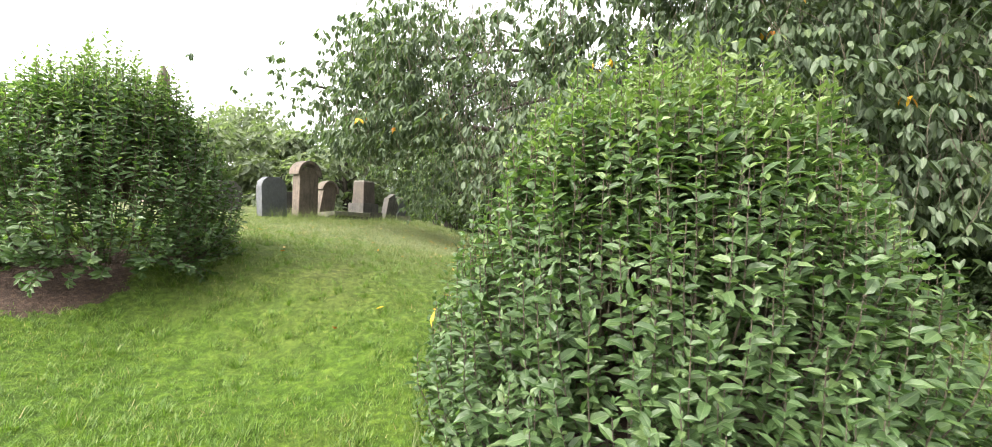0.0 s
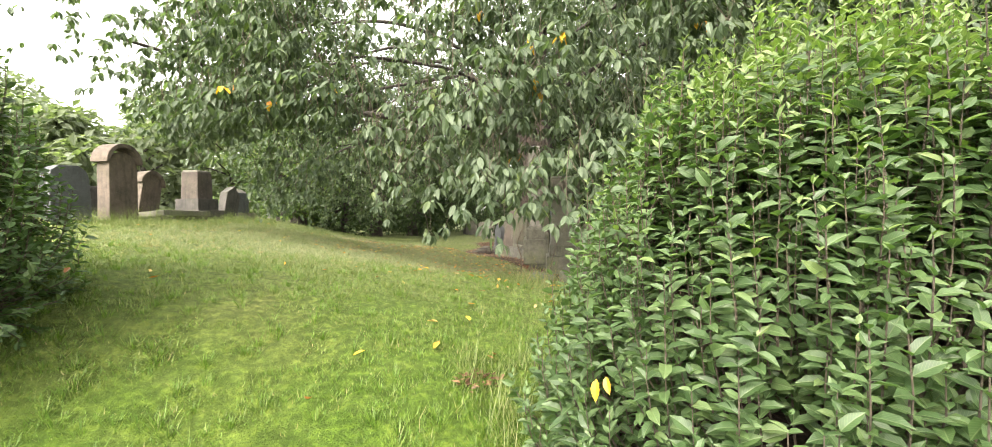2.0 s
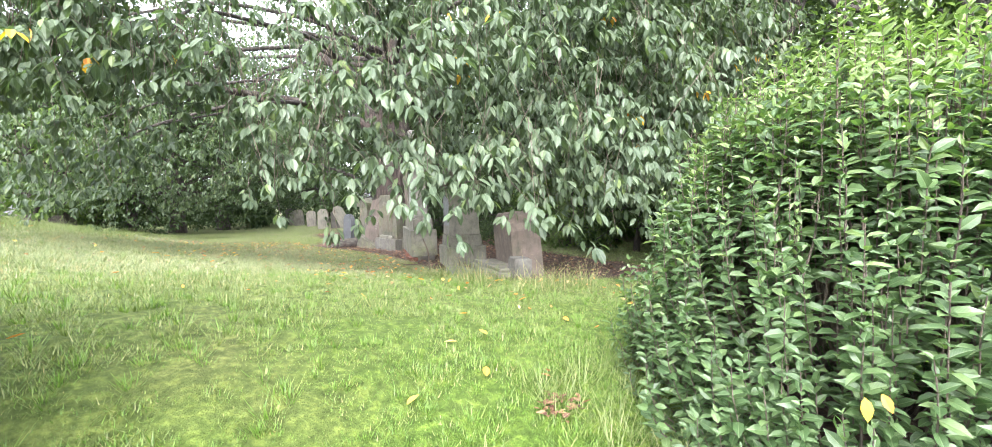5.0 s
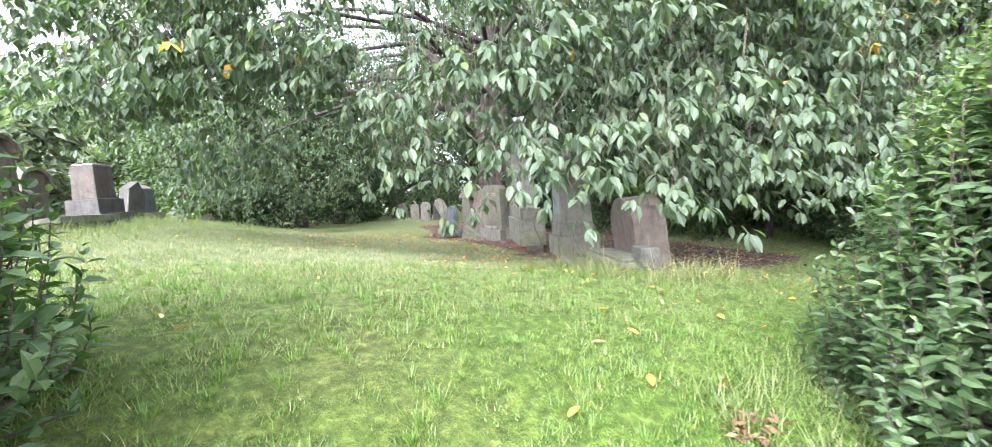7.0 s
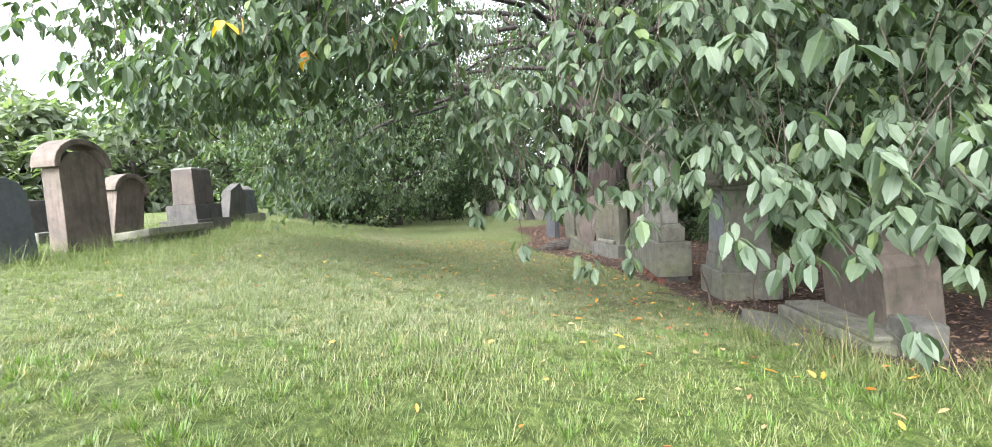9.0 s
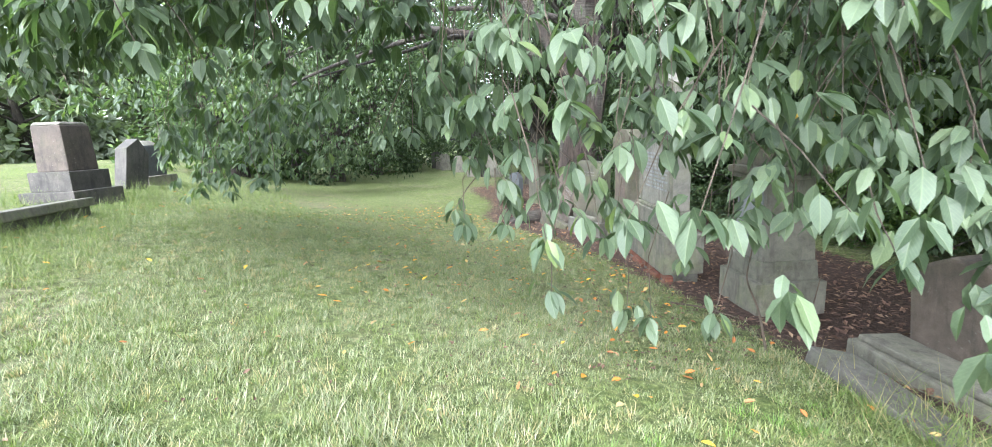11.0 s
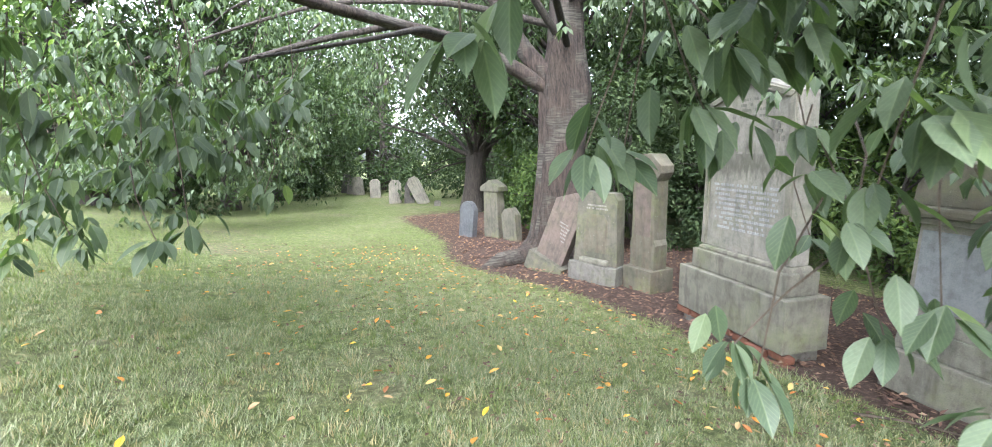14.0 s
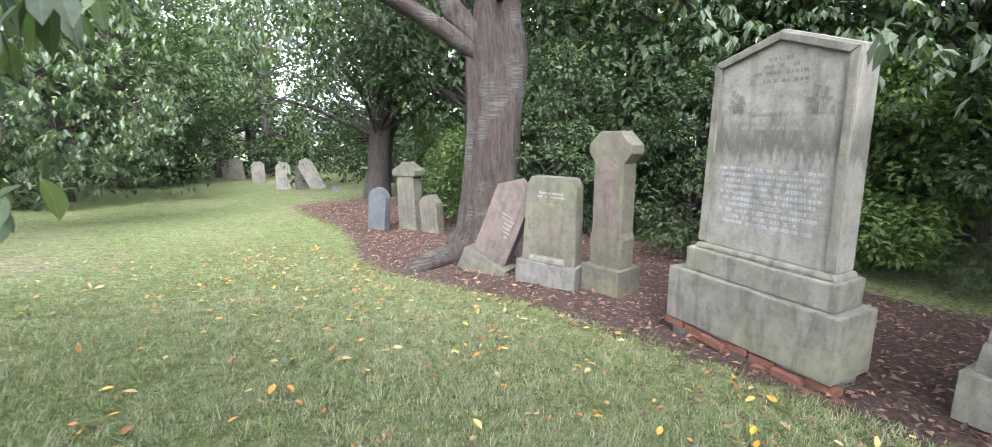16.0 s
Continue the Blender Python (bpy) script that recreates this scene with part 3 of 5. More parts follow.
leaning = thing("gravestone", place(3.98, 14.2, 0.64, -80, 24.0, 0), "pinkish pointed headstone leaning sideways on its base", "gravestone", "gravestones in the row")
part("plinth", block(0.74, 0.4, 0.34, -0.1, seed=14), WEATHERED_STONE, leaning)
part("tablet", slab_profile([(-0.28, 0), (0.28, 0), (0.28, 1.05), (0.0, 1.26), (-0.28, 1.05)], 0.18, 0.24, seed=15), PINK_STONE, leaning)
tablet_lines(leaning, 0.36, [(0.95 - 0.06 * i, s_) for i, s_ in enumerate((0.6, 0.9, 0.85, 0.7, 0.9, 0.8))], -0.088, INSCRIPTION, 7)

red = thing("gravestone", place(2.62, 7.02, 0.7, ROW, -3.0, 3), "brown round-shouldered headstone tilting beside fallen slabs", "gravestone", "gravestones in the row")
part("tablet", slab_profile([(-0.4, 0), (0.4, 0), (0.4, 0.78), (0.36, 0.88), (0.26, 0.98), (0.1, 1.05), (-0.1, 1.05), (-0.26, 0.98), (-0.36, 0.88), (-0.4, 0.78)], 0.44, -0.08, bevel=0.03, seed=16), BROWN_STONE, red)

kerb = thing("kerb_slab", place(1.68, 7.18, 0.8, ROW - 6, 0, -12), "long rough fallen kerb stone half sunk in grass", "stone slab", "fallen grave slabs")
part("slab", block(1.35, 0.34, 0.16, -0.06, bevel=0.02, rough=0.012, seed=23), CONCRETE, kerb)
ledger = thing("ledger_slab", place(2.24, 7.12, 0.67, ROW + 2, 0, -3), "flat grey grave slab with moulded edge lying askew", "stone slab", "fallen grave slabs")
part("slab", block(1.25, 0.42, 0.26, -0.02, bevel=0.03, rough=0.006, seed=24), GREY_STONE, ledger)
part("upper_edge", block(1.15, 0.34, 0.05, 0.24, bevel=0.02, rough=0.006, seed=25), GREY_STONE, ledger)
post = thing("kerb_post", place(2.08, 6.52, 0.7, ROW, 2, -4), "short square grey kerb post beside brown headstone", "stone post", "fallen grave slabs")
part("post", block(0.3, 0.26, 0.44, -0.04, bevel=0.025, taper=0.9, rough=0.006, seed=26), CONCRETE, post)
rubble = thing("rubble_stone", place(2.35, 6.05, 0.7, 20, 8, 0), "flat brown stone lying in leaf litter", "stone", "fallen grave slabs")
part("lump", block(0.42, 0.22, 0.14, -0.04, bevel=0.03, rough=0.02, seed=27), BROWN_STONE, rubble)

# beyond the trunk
far_round = thing("gravestone", place(5.3, 18.45, 0.58, -85, 8, 0), "small grey round-topped slate headstone, tilted", "gravestone", "gravestones in the row")
part("tablet", slab_profile([(-0.27, 0), (0.27, 0), (0.27, 0.72)] + arc(0, 0.72, 0.27, 0, 180, 10) + [(-0.27, 0.72)], 0.16, -0.05, seed=41), SLATE, far_round)
far_post = thing("gravestone", place(5.75, 17.85, 0.56, -85, 0, 0), "tall mossy headstone with gabled cap", "gravestone", "gravestones in the row")
part("tablet", slab_profile([(-0.27, 0), (0.27, 0), (0.25, 1.2), (-0.25, 1.2)], 0.26, 0, seed=42), WEATHERED_STONE, far_post)
part("cap", slab_profile([(-0.34, 0), (0.34, 0), (0.34, 0.12), (0, 0.3), (-0.34, 0.12)], 0.34, 1.2, seed=43), WEATHERED_STONE, far_post)
far_drape = thing("gravestone", place(5.75, 17.15, 0.55, -85, -4, 0), "pale stained headstone with uneven top beside trunk", "gravestone", "gravestones in the row")
part("tablet", slab_profile([(-0.24, 0), (0.24, 0), (0.24, 0.7), (0.1, 0.88), (-0.12, 0.84), (-0.24, 0.74)], 0.2, -0.05, rough=0.012, seed=44), WEATHERED_STONE, far_drape)
for i, (x, y, w, h, tilt, mat, lab) in enumerate([
        (9.67, 28.14, 0.6, 1.45, -24, PALE_STONE, "pale headstone leaning far over against another"), (9.3, 28.9, 0.5, 1.1, 3, DARK_STONE, "dark stumpy headstone in the far row"), (8.78, 29.4, 0.6, 1.2, 2, PALE_STONE, "pale upright headstone in the far row"),
        (9.78, 33.8, 0.6, 1.1, 0, PALE_STONE, "pale upright headstone in the far row"), (9.96, 36.6, 0.7, 1.2, -4, GREY_STONE, "grey upright headstone in the far row"), (10.1, 38.0, 0.7, 1.1, 3, PALE_STONE, "pale upright headstone in the far row"),
        (10.4, 39.6, 0.8, 1.3, 0, DARK_STONE, "dark headstone in the far row"), (9.46, 26.6, 0.3, 0.3, 5, CONCRETE, "small broken stump of stone")]):
    st = thing("gravestone", place(x, y, gz(x, y), -32, tilt, 0), lab, "gravestone", "gravestones in the far row")
    part("tablet", slab_profile([(-w / 2, 0), (w / 2, 0), (w / 2, h * 0.85), (w * 0.25, h), (-w * 0.25, h), (-w / 2, h * 0.85)], 0.2, -0.05, seed=50 + i), mat, st)

# ---- the group on the mound ----
LEFT = 62.0
arch = thing("gravestone", place(-4.86, 12.1, gz(-4.86, 12.1) + 0.08, LEFT, 0, 0), "tall brown sandstone headstone with projecting rounded hood", "gravestone", "gravestones on the mound")
part("tablet", slab_profile([(-0.3, 0), (0.3, 0), (0.29, 1.08)] + arc(0, 1.08, 0.29, 0, 180, 14) + [(-0.29, 1.08)], 0.26, -0.16, seed=21), BROWN_STONE, arch)
part("hood", slab_profile(arc(0, 1.02, 0.375, 0, 180, 16) + arc(0, 1.02, 0.3, 180, 0, 16), 0.36, -0.02, seed=22), BROWN_STONE, arch)
small_arch = thing("gravestone", place(-4.85, 13.4, gz(-4.85, 13.4), LEFT, 10, 0), "small hooded brown headstone leaning to one side", "gravestone", "gravestones on the mound")
part("tablet", slab_profile([(-0.26, 0), (0.26, 0), (0.24, 0.8)] + arc(0, 0.8, 0.24, 0, 180, 12) + [(-0.24, 0.8)], 0.2, -0.06, seed=23), BROWN_STONE, small_arch)
part("hood", slab_profile(arc(0, 0.78, 0.31, 0, 180, 14) + arc(0, 0.78, 0.24, 180, 0, 14), 0.28, -0.04, seed=24), BROWN_STONE, small_arch)
slate = thing("gravestone", place(-5.2, 11.05, gz(-5.2, 11.05), LEFT, -3, 0), "smooth blue-grey granite headstone with rounded shoulders", "gravestone", "gravestones on the mound")
part("tablet", slab_profile([(-0.33, 0), (0.33, 0), (0.33, 0.76), (0.28, 0.9), (0.15, 0.98), (-0.15, 0.98), (-0.28, 0.9), (-0.33, 0.76)], 0.2, -0.05, seed=28), SLATE, slate)
behind = thing("gravestone", place(-5.9, 13.4, gz(-5.9, 13.4), LEFT, 0, 0), "sooty square slab standing behind hooded headstones", "gravestone", "gravestones on the mound")
part("tablet", slab_profile([(-0.45, 0), (0.45, 0), (0.45, 0.65), (-0.45, 0.65)], 0.22, -0.05, seed=29), DARK_STONE, behind)
part("kerb", block(1.0, 0.5, 0.16, -0.04, y0=-0.4, seed=30), CONCRETE, behind)
for x, y, h in ((-7.0, 12.2, 0.7), (-7.7, 13.4, 0.85)):
    st = thing("gravestone", place(x, y, gz(x, y), LEFT, 4, 0), "dark low headstone beside privet bush", "gravestone", "gravestones on the mound")
    part("tablet", slab_profile([(-0.4, 0), (0.4, 0), (0.4, h * 0.8), (0.2, h), (-0.2, h), (-0.4, h * 0.8)], 0.2, -0.05, seed=31), DARK_STONE, st)

ped = thing("gravestone", place(-4.33, 15.6, gz(-4.33, 15.6) - 0.08, LEFT, 0, 0), "dark square pedestal monument on stepped base", "gravestone", "gravestones on the mound")
part("plinth", block(0.92, 0.86, 0.34, -0.05, seed=25), DARK_STONE, ped)
part("plinth_step", block(0.72, 0.66, 0.3, 0.29, seed=26), DARK_STONE, ped)
part("die", block(0.54, 0.5, 0.7, 0.59, taper=0.93, bevel=0.02, seed=27), SOOTY_BROWN, ped)
part("top_edge", block(0.5, 0.46, 0.05, 1.29, taper=0.9, bevel=0.02, seed=27), GREY_STONE, ped)
flat = thing("ledger_slab", place(-4.3, 13.6, gz(-4.3, 13.6) - 0.06, 72, 0, -5), "long grey-topped raised grave slab in grass", "stone slab", "graves on the mound")
part("slab", block(1.7, 0.6, 0.12, 0.13, bevel=0.02, rough=0.006, seed=34), GREY_STONE, flat)
part("side_wall", block(1.6, 0.5, 0.28, -0.12, bevel=0.02, rough=0.01, seed=35), DARK_STONE, flat, "sooty side stones under the slab")
tilted = thing("gravestone", place(-4.1, 18.2, gz(-4.1, 18.2), LEFT, 14, 0), "dark pointed headstone tipped sideways", "gravestone", "gravestones on the mound")
part("tablet", slab_profile([(-0.3, 0), (0.3, 0), (0.3, 0.85), (0, 1.12), (-0.3, 0.85)], 0.25, -0.05, seed=36), DARK_STONE, tilted)
urn = thing("gravestone", place(-4.05, 19.6, gz(-4.05, 19.6), LEFT, 0, 0), "small pale grey block monument with domed top", "gravestone", "gravestones on the mound")
part("plinth", block(0.95, 0.8, 0.24, -0.05, seed=37), PALE_STONE, urn)
part("die", block(0.62, 0.56, 0.7, 0.19, taper=0.96, bevel=0.03, seed=38), SLATE, urn)
part("domed_top", block(0.56, 0.5, 0.12, 0.89, taper=0.5, bevel=0.03, seed=39), PALE_STONE, urn)
obelisk = thing("obelisk", place(-15.7, 22, gz(-15.7, 22), LEFT, 0, 0), "tall slender brown stone obelisk beyond the bush", "obelisk")
part("plinth", block(1.5, 1.5, 1.2, -0.05, seed=45), BROWN_STONE, obelisk)
part("shaft", block(0.62, 0.62, 5.0, 1.15, taper=0.62, bevel=0.03, seed=46), BROWN_STONE, obelisk)
part("point", block(0.38, 0.38, 0.45, 6.15, taper=0.1, bevel=0.01, seed=47), BROWN_STONE, obelisk)

# ---- shrubs ----
def privet(x0, y0, radius, height, stems, seed, leaf_len, label):
    """A rounded privet bush: a fan of upright stems with leaves in pairs along them."""
    lr = np.random.default_rng(seed)
    z0 = gz(x0, y0)
    top = thing("privet_bush", pose(x0, y0, z0), label, "bush", "privet bushes on the lawn")
    wood, green, tips = Heap(), Heap(), Heap()
    P, D, N, L, T = [], [], [], [], []
    for k in range(stems):
        a, q = lr.uniform(0, 2 * np.pi), math.sqrt(lr.uniform(0, 1))
        side = q > 0.55
        ring = np.array([math.cos(a), math.sin(a), 0])
        if side:
            e = lr.uniform(0.0, 1.0) ** 0.85
            rr = radius * (0.84 + 0.18 * math.sin(math.pi * (0.2 + 0.62 * e))) * lr.uniform(0.8, 1.05)
            tip = ring * rr
            tip[:2] *= 1 - 0.42 * (max(0, e - 0.35) / 0.65) ** 1.3
            tip[2] = height * (-0.1 + 0.96 * e)
            foot = ring * rr * lr.uniform(0.35, 0.8) + np.array([0, 0, max(0.0, tip[2] - lr.uniform(0.5, 1.0))])
            bow = np.array([tip[0] * 1.02, tip[1] * 1.02, foot[2] + 0.3 * (tip[2] - foot[2])])
        else:
            rr = radius * q * 1.1
            tip = np.array([ring[0] * rr, ring[1] * rr, height * (0.98 - 0.2 * (q / 0.55) ** 2) * lr.uniform(0.84, 1.0)])
            if lr.random() < 0.22:
                tip[2] += lr.uniform(0.06, 0.26)
            foot = ring * rr * 0.7 + np.array([0, 0, tip[2] * 0.35])
            bow = np.array([tip[0], tip[1], tip[2] * 0.6])
        n = max(8, int(np.linalg.norm(tip - foot) / 0.035))
        s = np.linspace(0, 1, n)[:, None]
        line = (1 - s) ** 2 * foot + 2 * s * (1 - s) * bow + s * s * tip
        line[:, :2] += lr.normal(0, 0.006, (n, 2)).cumsum(0) * 0.5
        v, f = tube(line[:: max(1, n // 6)], np.linspace(0.0055, 0.002, len(line[:: max(1, n // 6)])), 4)
        wood.add(v, f)
        t = unit(np.gradient(line, axis=0))
        turn = lr.uniform(0, np.pi)
        for i in range(int(n * (0.3 if side else 0.45)), n):
            spin = turn + (i % 2) * np.pi / 2 + lr.normal(0, 0.25)
            ref = np.array([math.cos(spin), math.sin(spin), 0.0])
            young = max(0.0, 1 - (n - 1 - i) / 4)
            for sgn in (-1, 1):
                d = unit(ref * sgn + t[i] * (lr.uniform(0.1, 0.9) + 0.9 * young) + ring * 0.3 + lr.normal(0, 0.33, 3))
                P.append(line[i]), D.append(d), N.append(t[i] * 0.8 + ring * 0.55 + np.array([0, 0, 0.6]) + lr.normal(0, 0.4, 3))
                L.append(leaf_len * lr.uniform(0.55, 1.1) * (1.0 - 0.5 * young))
                T.append(i / n > 0.8 and line[i][2] > height * lr.uniform(0.4, 0.9))
    P, D, N, L, T = np.array(P), np.array(D), np.array(N), np.array(L), np.array(T)
    green.add(*leaves(P[~T], D[~T], N[~T], L[~T], L[~T] * 0.53, 0.3, 0.18, None))
    tips.add(*leaves(P[T], D[T], N[T], L[T] * 0.95, L[T] * 0.42, 0.22, 0.22, None))
    tagged(part_mesh("branchwork", wood.mesh("branchwork", TWIG), top), kind="stuff")
    part_mesh("foliage", green.mesh("foliage", PRIVET), top, "glossy mid-green leaves in pairs")
    part_mesh("new_growth", tips.mesh("new_growth", PRIVET_TIP), top, "yellow-green upright new shoots")
    return top


privet(1.0, 2.75, 1.33, 2.25, 1850, 11, 0.078, "large rounded privet bush with pale upright shoots on lawn")
amber = Heap()
amber.add(*leaves(np.array([[-0.3, 2.6, 1.2], [-0.29, 2.56, 1.22]]), np.array([[-0.3, -0.2, -1.0], [-0.2, -0.5, -0.8]]), np.array([[-1.0, -0.5, 0.2], [-1.0, -0.6, 0.1]]), np.array([0.075, 0.06]), np.array([0.036, 0.03])))
tagged(new("caught_leaf", amber.mesh("caught_leaf", YELLOW_LEAF)), "yellow dead leaf caught on privet bush", "fallen leaf")
privet(-3.6, 4.45, 1.08, 2.06, 850, 12, 0.078, "dark rounded privet bush on bare soil patch in lawn")


# ---- the cherry tree that hangs over the stones ----
TX, TY = 5.22, 15.13
TZ = gz(TX, TY)
RIM = 9.7
cherry = thing("cherry_tree", pose(0, 0, 0), "old cherry tree with banded bark and long drooping branches", "tree")
trunk = Heap()
bole = np.array([-0.12, 0.08, 0.0]) + np.array([(5.3, 15.1, TZ - 0.15), (5.3, 15.08, TZ + 0.12), (5.3, 15.06, TZ + 0.4), (5.33, 15.02, TZ + 1.1), (5.38, 14.98, TZ + 2.2), (5.44, 14.93, TZ + 3.3), (5.5, 14.93, TZ + 4.2), (5.5, 14.9, TZ + 5.6), (5.7, 14.7, TZ + 7.5)])
trunk.add(*tube(bole, [0.86, 0.7, 0.56, 0.47, 0.45, 0.5, 0.36, 0.26, 0.1], 30, 0.13, 3))
for ang, reach, r in ((186, 2.3, 0.17), (165, 1.1, 0.16), (255, 1.0, 0.16), (320, 1.1, 0.17), (40, 1.1, 0.16), (100, 1.0, 0.16), (215, 0.9, 0.16)):
    c, s_ = math.cos(radians(ang)), math.sin(radians(ang))
    rt = [(TX + c * q, TY + s_ * q, float(ground_z(TX + c * q, TY + s_ * q)) + h) for q, h in ((0.2, 0.5), (0.45, 0.22), (0.7, 0.12), (reach * 0.75, 0.1), (reach, -0.1))]
    trunk.add(*tube(rt, [r * 1.1, r * 1.05, r, r * 0.85, r * 0.4], 9, 0.12, ang))
part_mesh("trunk", trunk.mesh("trunk", CHERRY_BARK, True), cherry, "thick trunk with pale horizontal bark bands")

crng = np.random.default_rng(21)


def limb(points, r0, r1, sides=7, mat=None):
    """One limb of the cherry, bent smoothly through points, as a part of its own."""
    p = np.array(points, float)
    k = np.linspace(0, len(p) - 1, 4 * len(p))
    q = np.stack([np.interp(k, np.arange(len(p)), p[:, i]) for i in range(3)], 1)
    for _ in range(2):
        q[1:-1] = (q[:-2] + 2 * q[1:-1] + q[2:]) / 4
    h = Heap()
    h.add(*tube(q, np.linspace(r0, r1, len(q)), sides, 0.06, int(r0 * 1000)))
    part_mesh("limb", h.mesh("limb", mat or DARK_BARK, True), cherry)
    return q


fork = (5.3, 15.0, TZ + 3.2)
limb([fork, (4.3, 15.7, TZ + 3.95), (3.3, 15.9, TZ + 4.25), (2.2, 15.8, TZ + 4.3), (0.2, 15.2, TZ + 4.25), (-2.2, 13.9, TZ + 4.3), (-3.7, 12.2, TZ + 4.5), (-4.4, 10.7, TZ + 4.3)], 0.165, 0.022, 9, CHERRY_BARK)
limb([fork, (4.75, 15.5, TZ + 4.1), (4.3, 15.9, TZ + 5.2), (3.2, 16.8, TZ + 6.6)], 0.22, 0.07, 9, CHERRY_BARK)
limb([(3.3, 15.9, TZ + 4.25), (2.0, 14.8, TZ + 4.0), (0.8, 13.8, TZ + 3.5), (-0.8, 12.6, TZ + 2.9)], 0.07, 0.012)
limb([(2.2, 15.8, TZ + 4.3), (1.0, 16.2, TZ + 4.0), (-0.6, 16.4, TZ + 3.4), (-1.8, 16.2, TZ + 2.6)], 0.06, 0.012)


def hem(a, r):
    """Lowest height of the hanging leaves, by the compass angle round the trunk and the share of the rim's radius."""
    h = np.interp(a, [100, 150, 185, 205, 212, 217, 222, 238, 243, 262, 300, 330], [1.9, 2.1, 3.1, 3.5, 3.1, 2.8, 2.5, 1.85, 1.7, 1.72, 1.8, 2.2])
    return h + 3.0 * np.clip(0.93 - r, 0, 1) + 0.22 * np.sin(a * 0.6 + 1.0) + 0.16 * np.sin(a * 1.9) + 0.12 * np.sin(r * 30 + a)


for az_ in np.linspace(112, 282, 12):
    c, s_ = math.cos(radians(az_)), math.sin(radians(az_))
    z_up = TZ + crng.uniform(3.4, 6.0)
    end = RIM * crng.uniform(0.78, 0.95)
    pts = [(5.4 + c * 0.1, 14.95 + s_ * 0.1, z_up)]
    for q in (0.3, 0.6, 0.85, 1.0):
        jit = crng.normal(0, 0.22, 3)
        lift = z_up + 0.9 * math.sin(q * 2.4) - 2.2 * max(0, q - 0.5)
        low = float(hem(np.array(az_), np.array(end * q / RIM))) + 0.4
        pts.append((5.4 + c * end * q + jit[0], 14.95 + s_ * end * q + jit[1], max(lift + jit[2] * 0.4, low)))
    limb(pts, 0.075, 0.01)


def outward(c):
    o = c[:, :2] - np.array([TX, TY])
    return np.concatenate([unit(o), np.zeros((len(c), 1))], 1)


def sprays(centres, lr, leaf, per, fine=True):
    """Drooping cherry twigs: leaves in fans that hang from two knots along each twig."""
    m = len(centres)
    out = outward(centres)
    across = np.stack([-out[:, 1], out[:, 0], out[:, 2]], 1)
    axis_ = unit(out * lr.uniform(0.2, 1.0, (m, 1)) + across * lr.normal(0, 0.7, (m, 1)) + np.array([0, 0, -1.0]) * lr.uniform(0.1, 0.7, (m, 1)))
    c, o, tw = np.repeat(centres, per, 0), np.repeat(out, per, 0), np.repeat(axis_, per, 0)
    n = len(c)
    knot = np.tile((np.arange(per) % 5 >= 3).astype(float), m)[:, None]
    a = (np.tile(np.arange(per), m) * 2.4 + np.repeat(lr.uniform(0, 6.3, m), per) + lr.normal(0, 0.3, n))
    fan = np.stack([np.cos(a), np.sin(a), 0 * a], 1)
    d = fan * lr.uniform(0.45, 1.0, (n, 1)) + tw * 0.4 + np.array([0, 0, -1.0]) * lr.uniform(0.2, 1.1, (n, 1)) + lr.normal(0, 0.12, (n, 3))
    nrm = fan * 0.6 + o * 0.3 + np.array([0, 0, 0.95]) + lr.normal(0, 0.22, (n, 3))
    L = leaf * lr.uniform(0.68, 1.12, n)
    p = c - tw * knot * leaf * lr.uniform(0.7, 1.0, (n, 1)) + fan * 0.02 + lr.normal(0, 0.012, (n, 3))
    return leaves(p, d, nrm, L, L * 0.46, 0.2, 0.13, fine)


def boughs(centres, lr, per, spread=0.42, thick=0.13):
    """Layers of twigs that arch out and down round each place, with gaps between the layers."""
    c = np.repeat(centres, per, 0)
    o = outward(c)
    w = np.stack([-o[:, 1], o[:, 0], o[:, 2]], 1)
    u, v = lr.normal(0, spread, (len(c), 1)), lr.normal(0, spread, (len(c), 1))
    return c + o * u + w * v + np.array([0, 0, 1.0]) * (lr.normal(0, thick, (len(c), 1)) - 0.35 * u - 0.28 * np.abs(v))


def in_clearing(p):
    """The mown way beside the row, kept free of low twigs."""
    return (p[:, 0] < -0.62) & (p[:, 0] > -3.2) & (p[:, 1] > 4.0) & (p[:, 1] < 9.2) & (p[:, 2] < 3.25) | (p[:, 0] < 0.8) & (p[:, 0] > -2.8) & (p[:, 1] >= 9.2) & (p[:, 1] < 11.3) & (p[:, 2] < 3.4)


def hanging(count, r_lo, r_hi, a_lo, a_hi, z_over, lr, power=1.1):
    r = np.sqrt(lr.uniform(r_lo ** 2, r_hi ** 2, count))
    deg = lr.uniform(a_lo, a_hi, count)
    a = np.radians(deg)
    x, y = TX + RIM * r * np.cos(a), TY + RIM * r * np.sin(a)
    z = hem(deg, r) + z_over * lr.uniform(0, 1, count) ** power
    return np.stack([x, y, z], 1)


crown = Heap()
front_c = boughs(hanging(390, 0.86, 1.04, 240, 300, 4.4, crng, 1.2) + np.array([0, 0, 0.25]), crng, 10)
turn_c = boughs(hanging(40, 0.85, 0.98, 224, 242, 3.2, crng, 1.1) + np.array([0, 0, 0.3]), crng, 7, 0.34)
side_c = boughs(hanging(150, 0.86, 1.03, 198, 226, 3.2, crng, 1.2) + np.array([0, 0, 0.2]), crng, 9)
back_c = boughs(hanging(40, 0.8, 1.02, 150, 196, 2.6, crng), crng, 8)
near_left = boughs(np.array([-2.5, 13.6, 2.75]) + crng.normal(0, 1, (30, 3)) * np.array([0.85, 0.9, 0.42]), crng, 5, 0.34)
near_left = near_left[(near_left[:, 2] > 2.35) | (near_left[:, 0] < -1.35)]
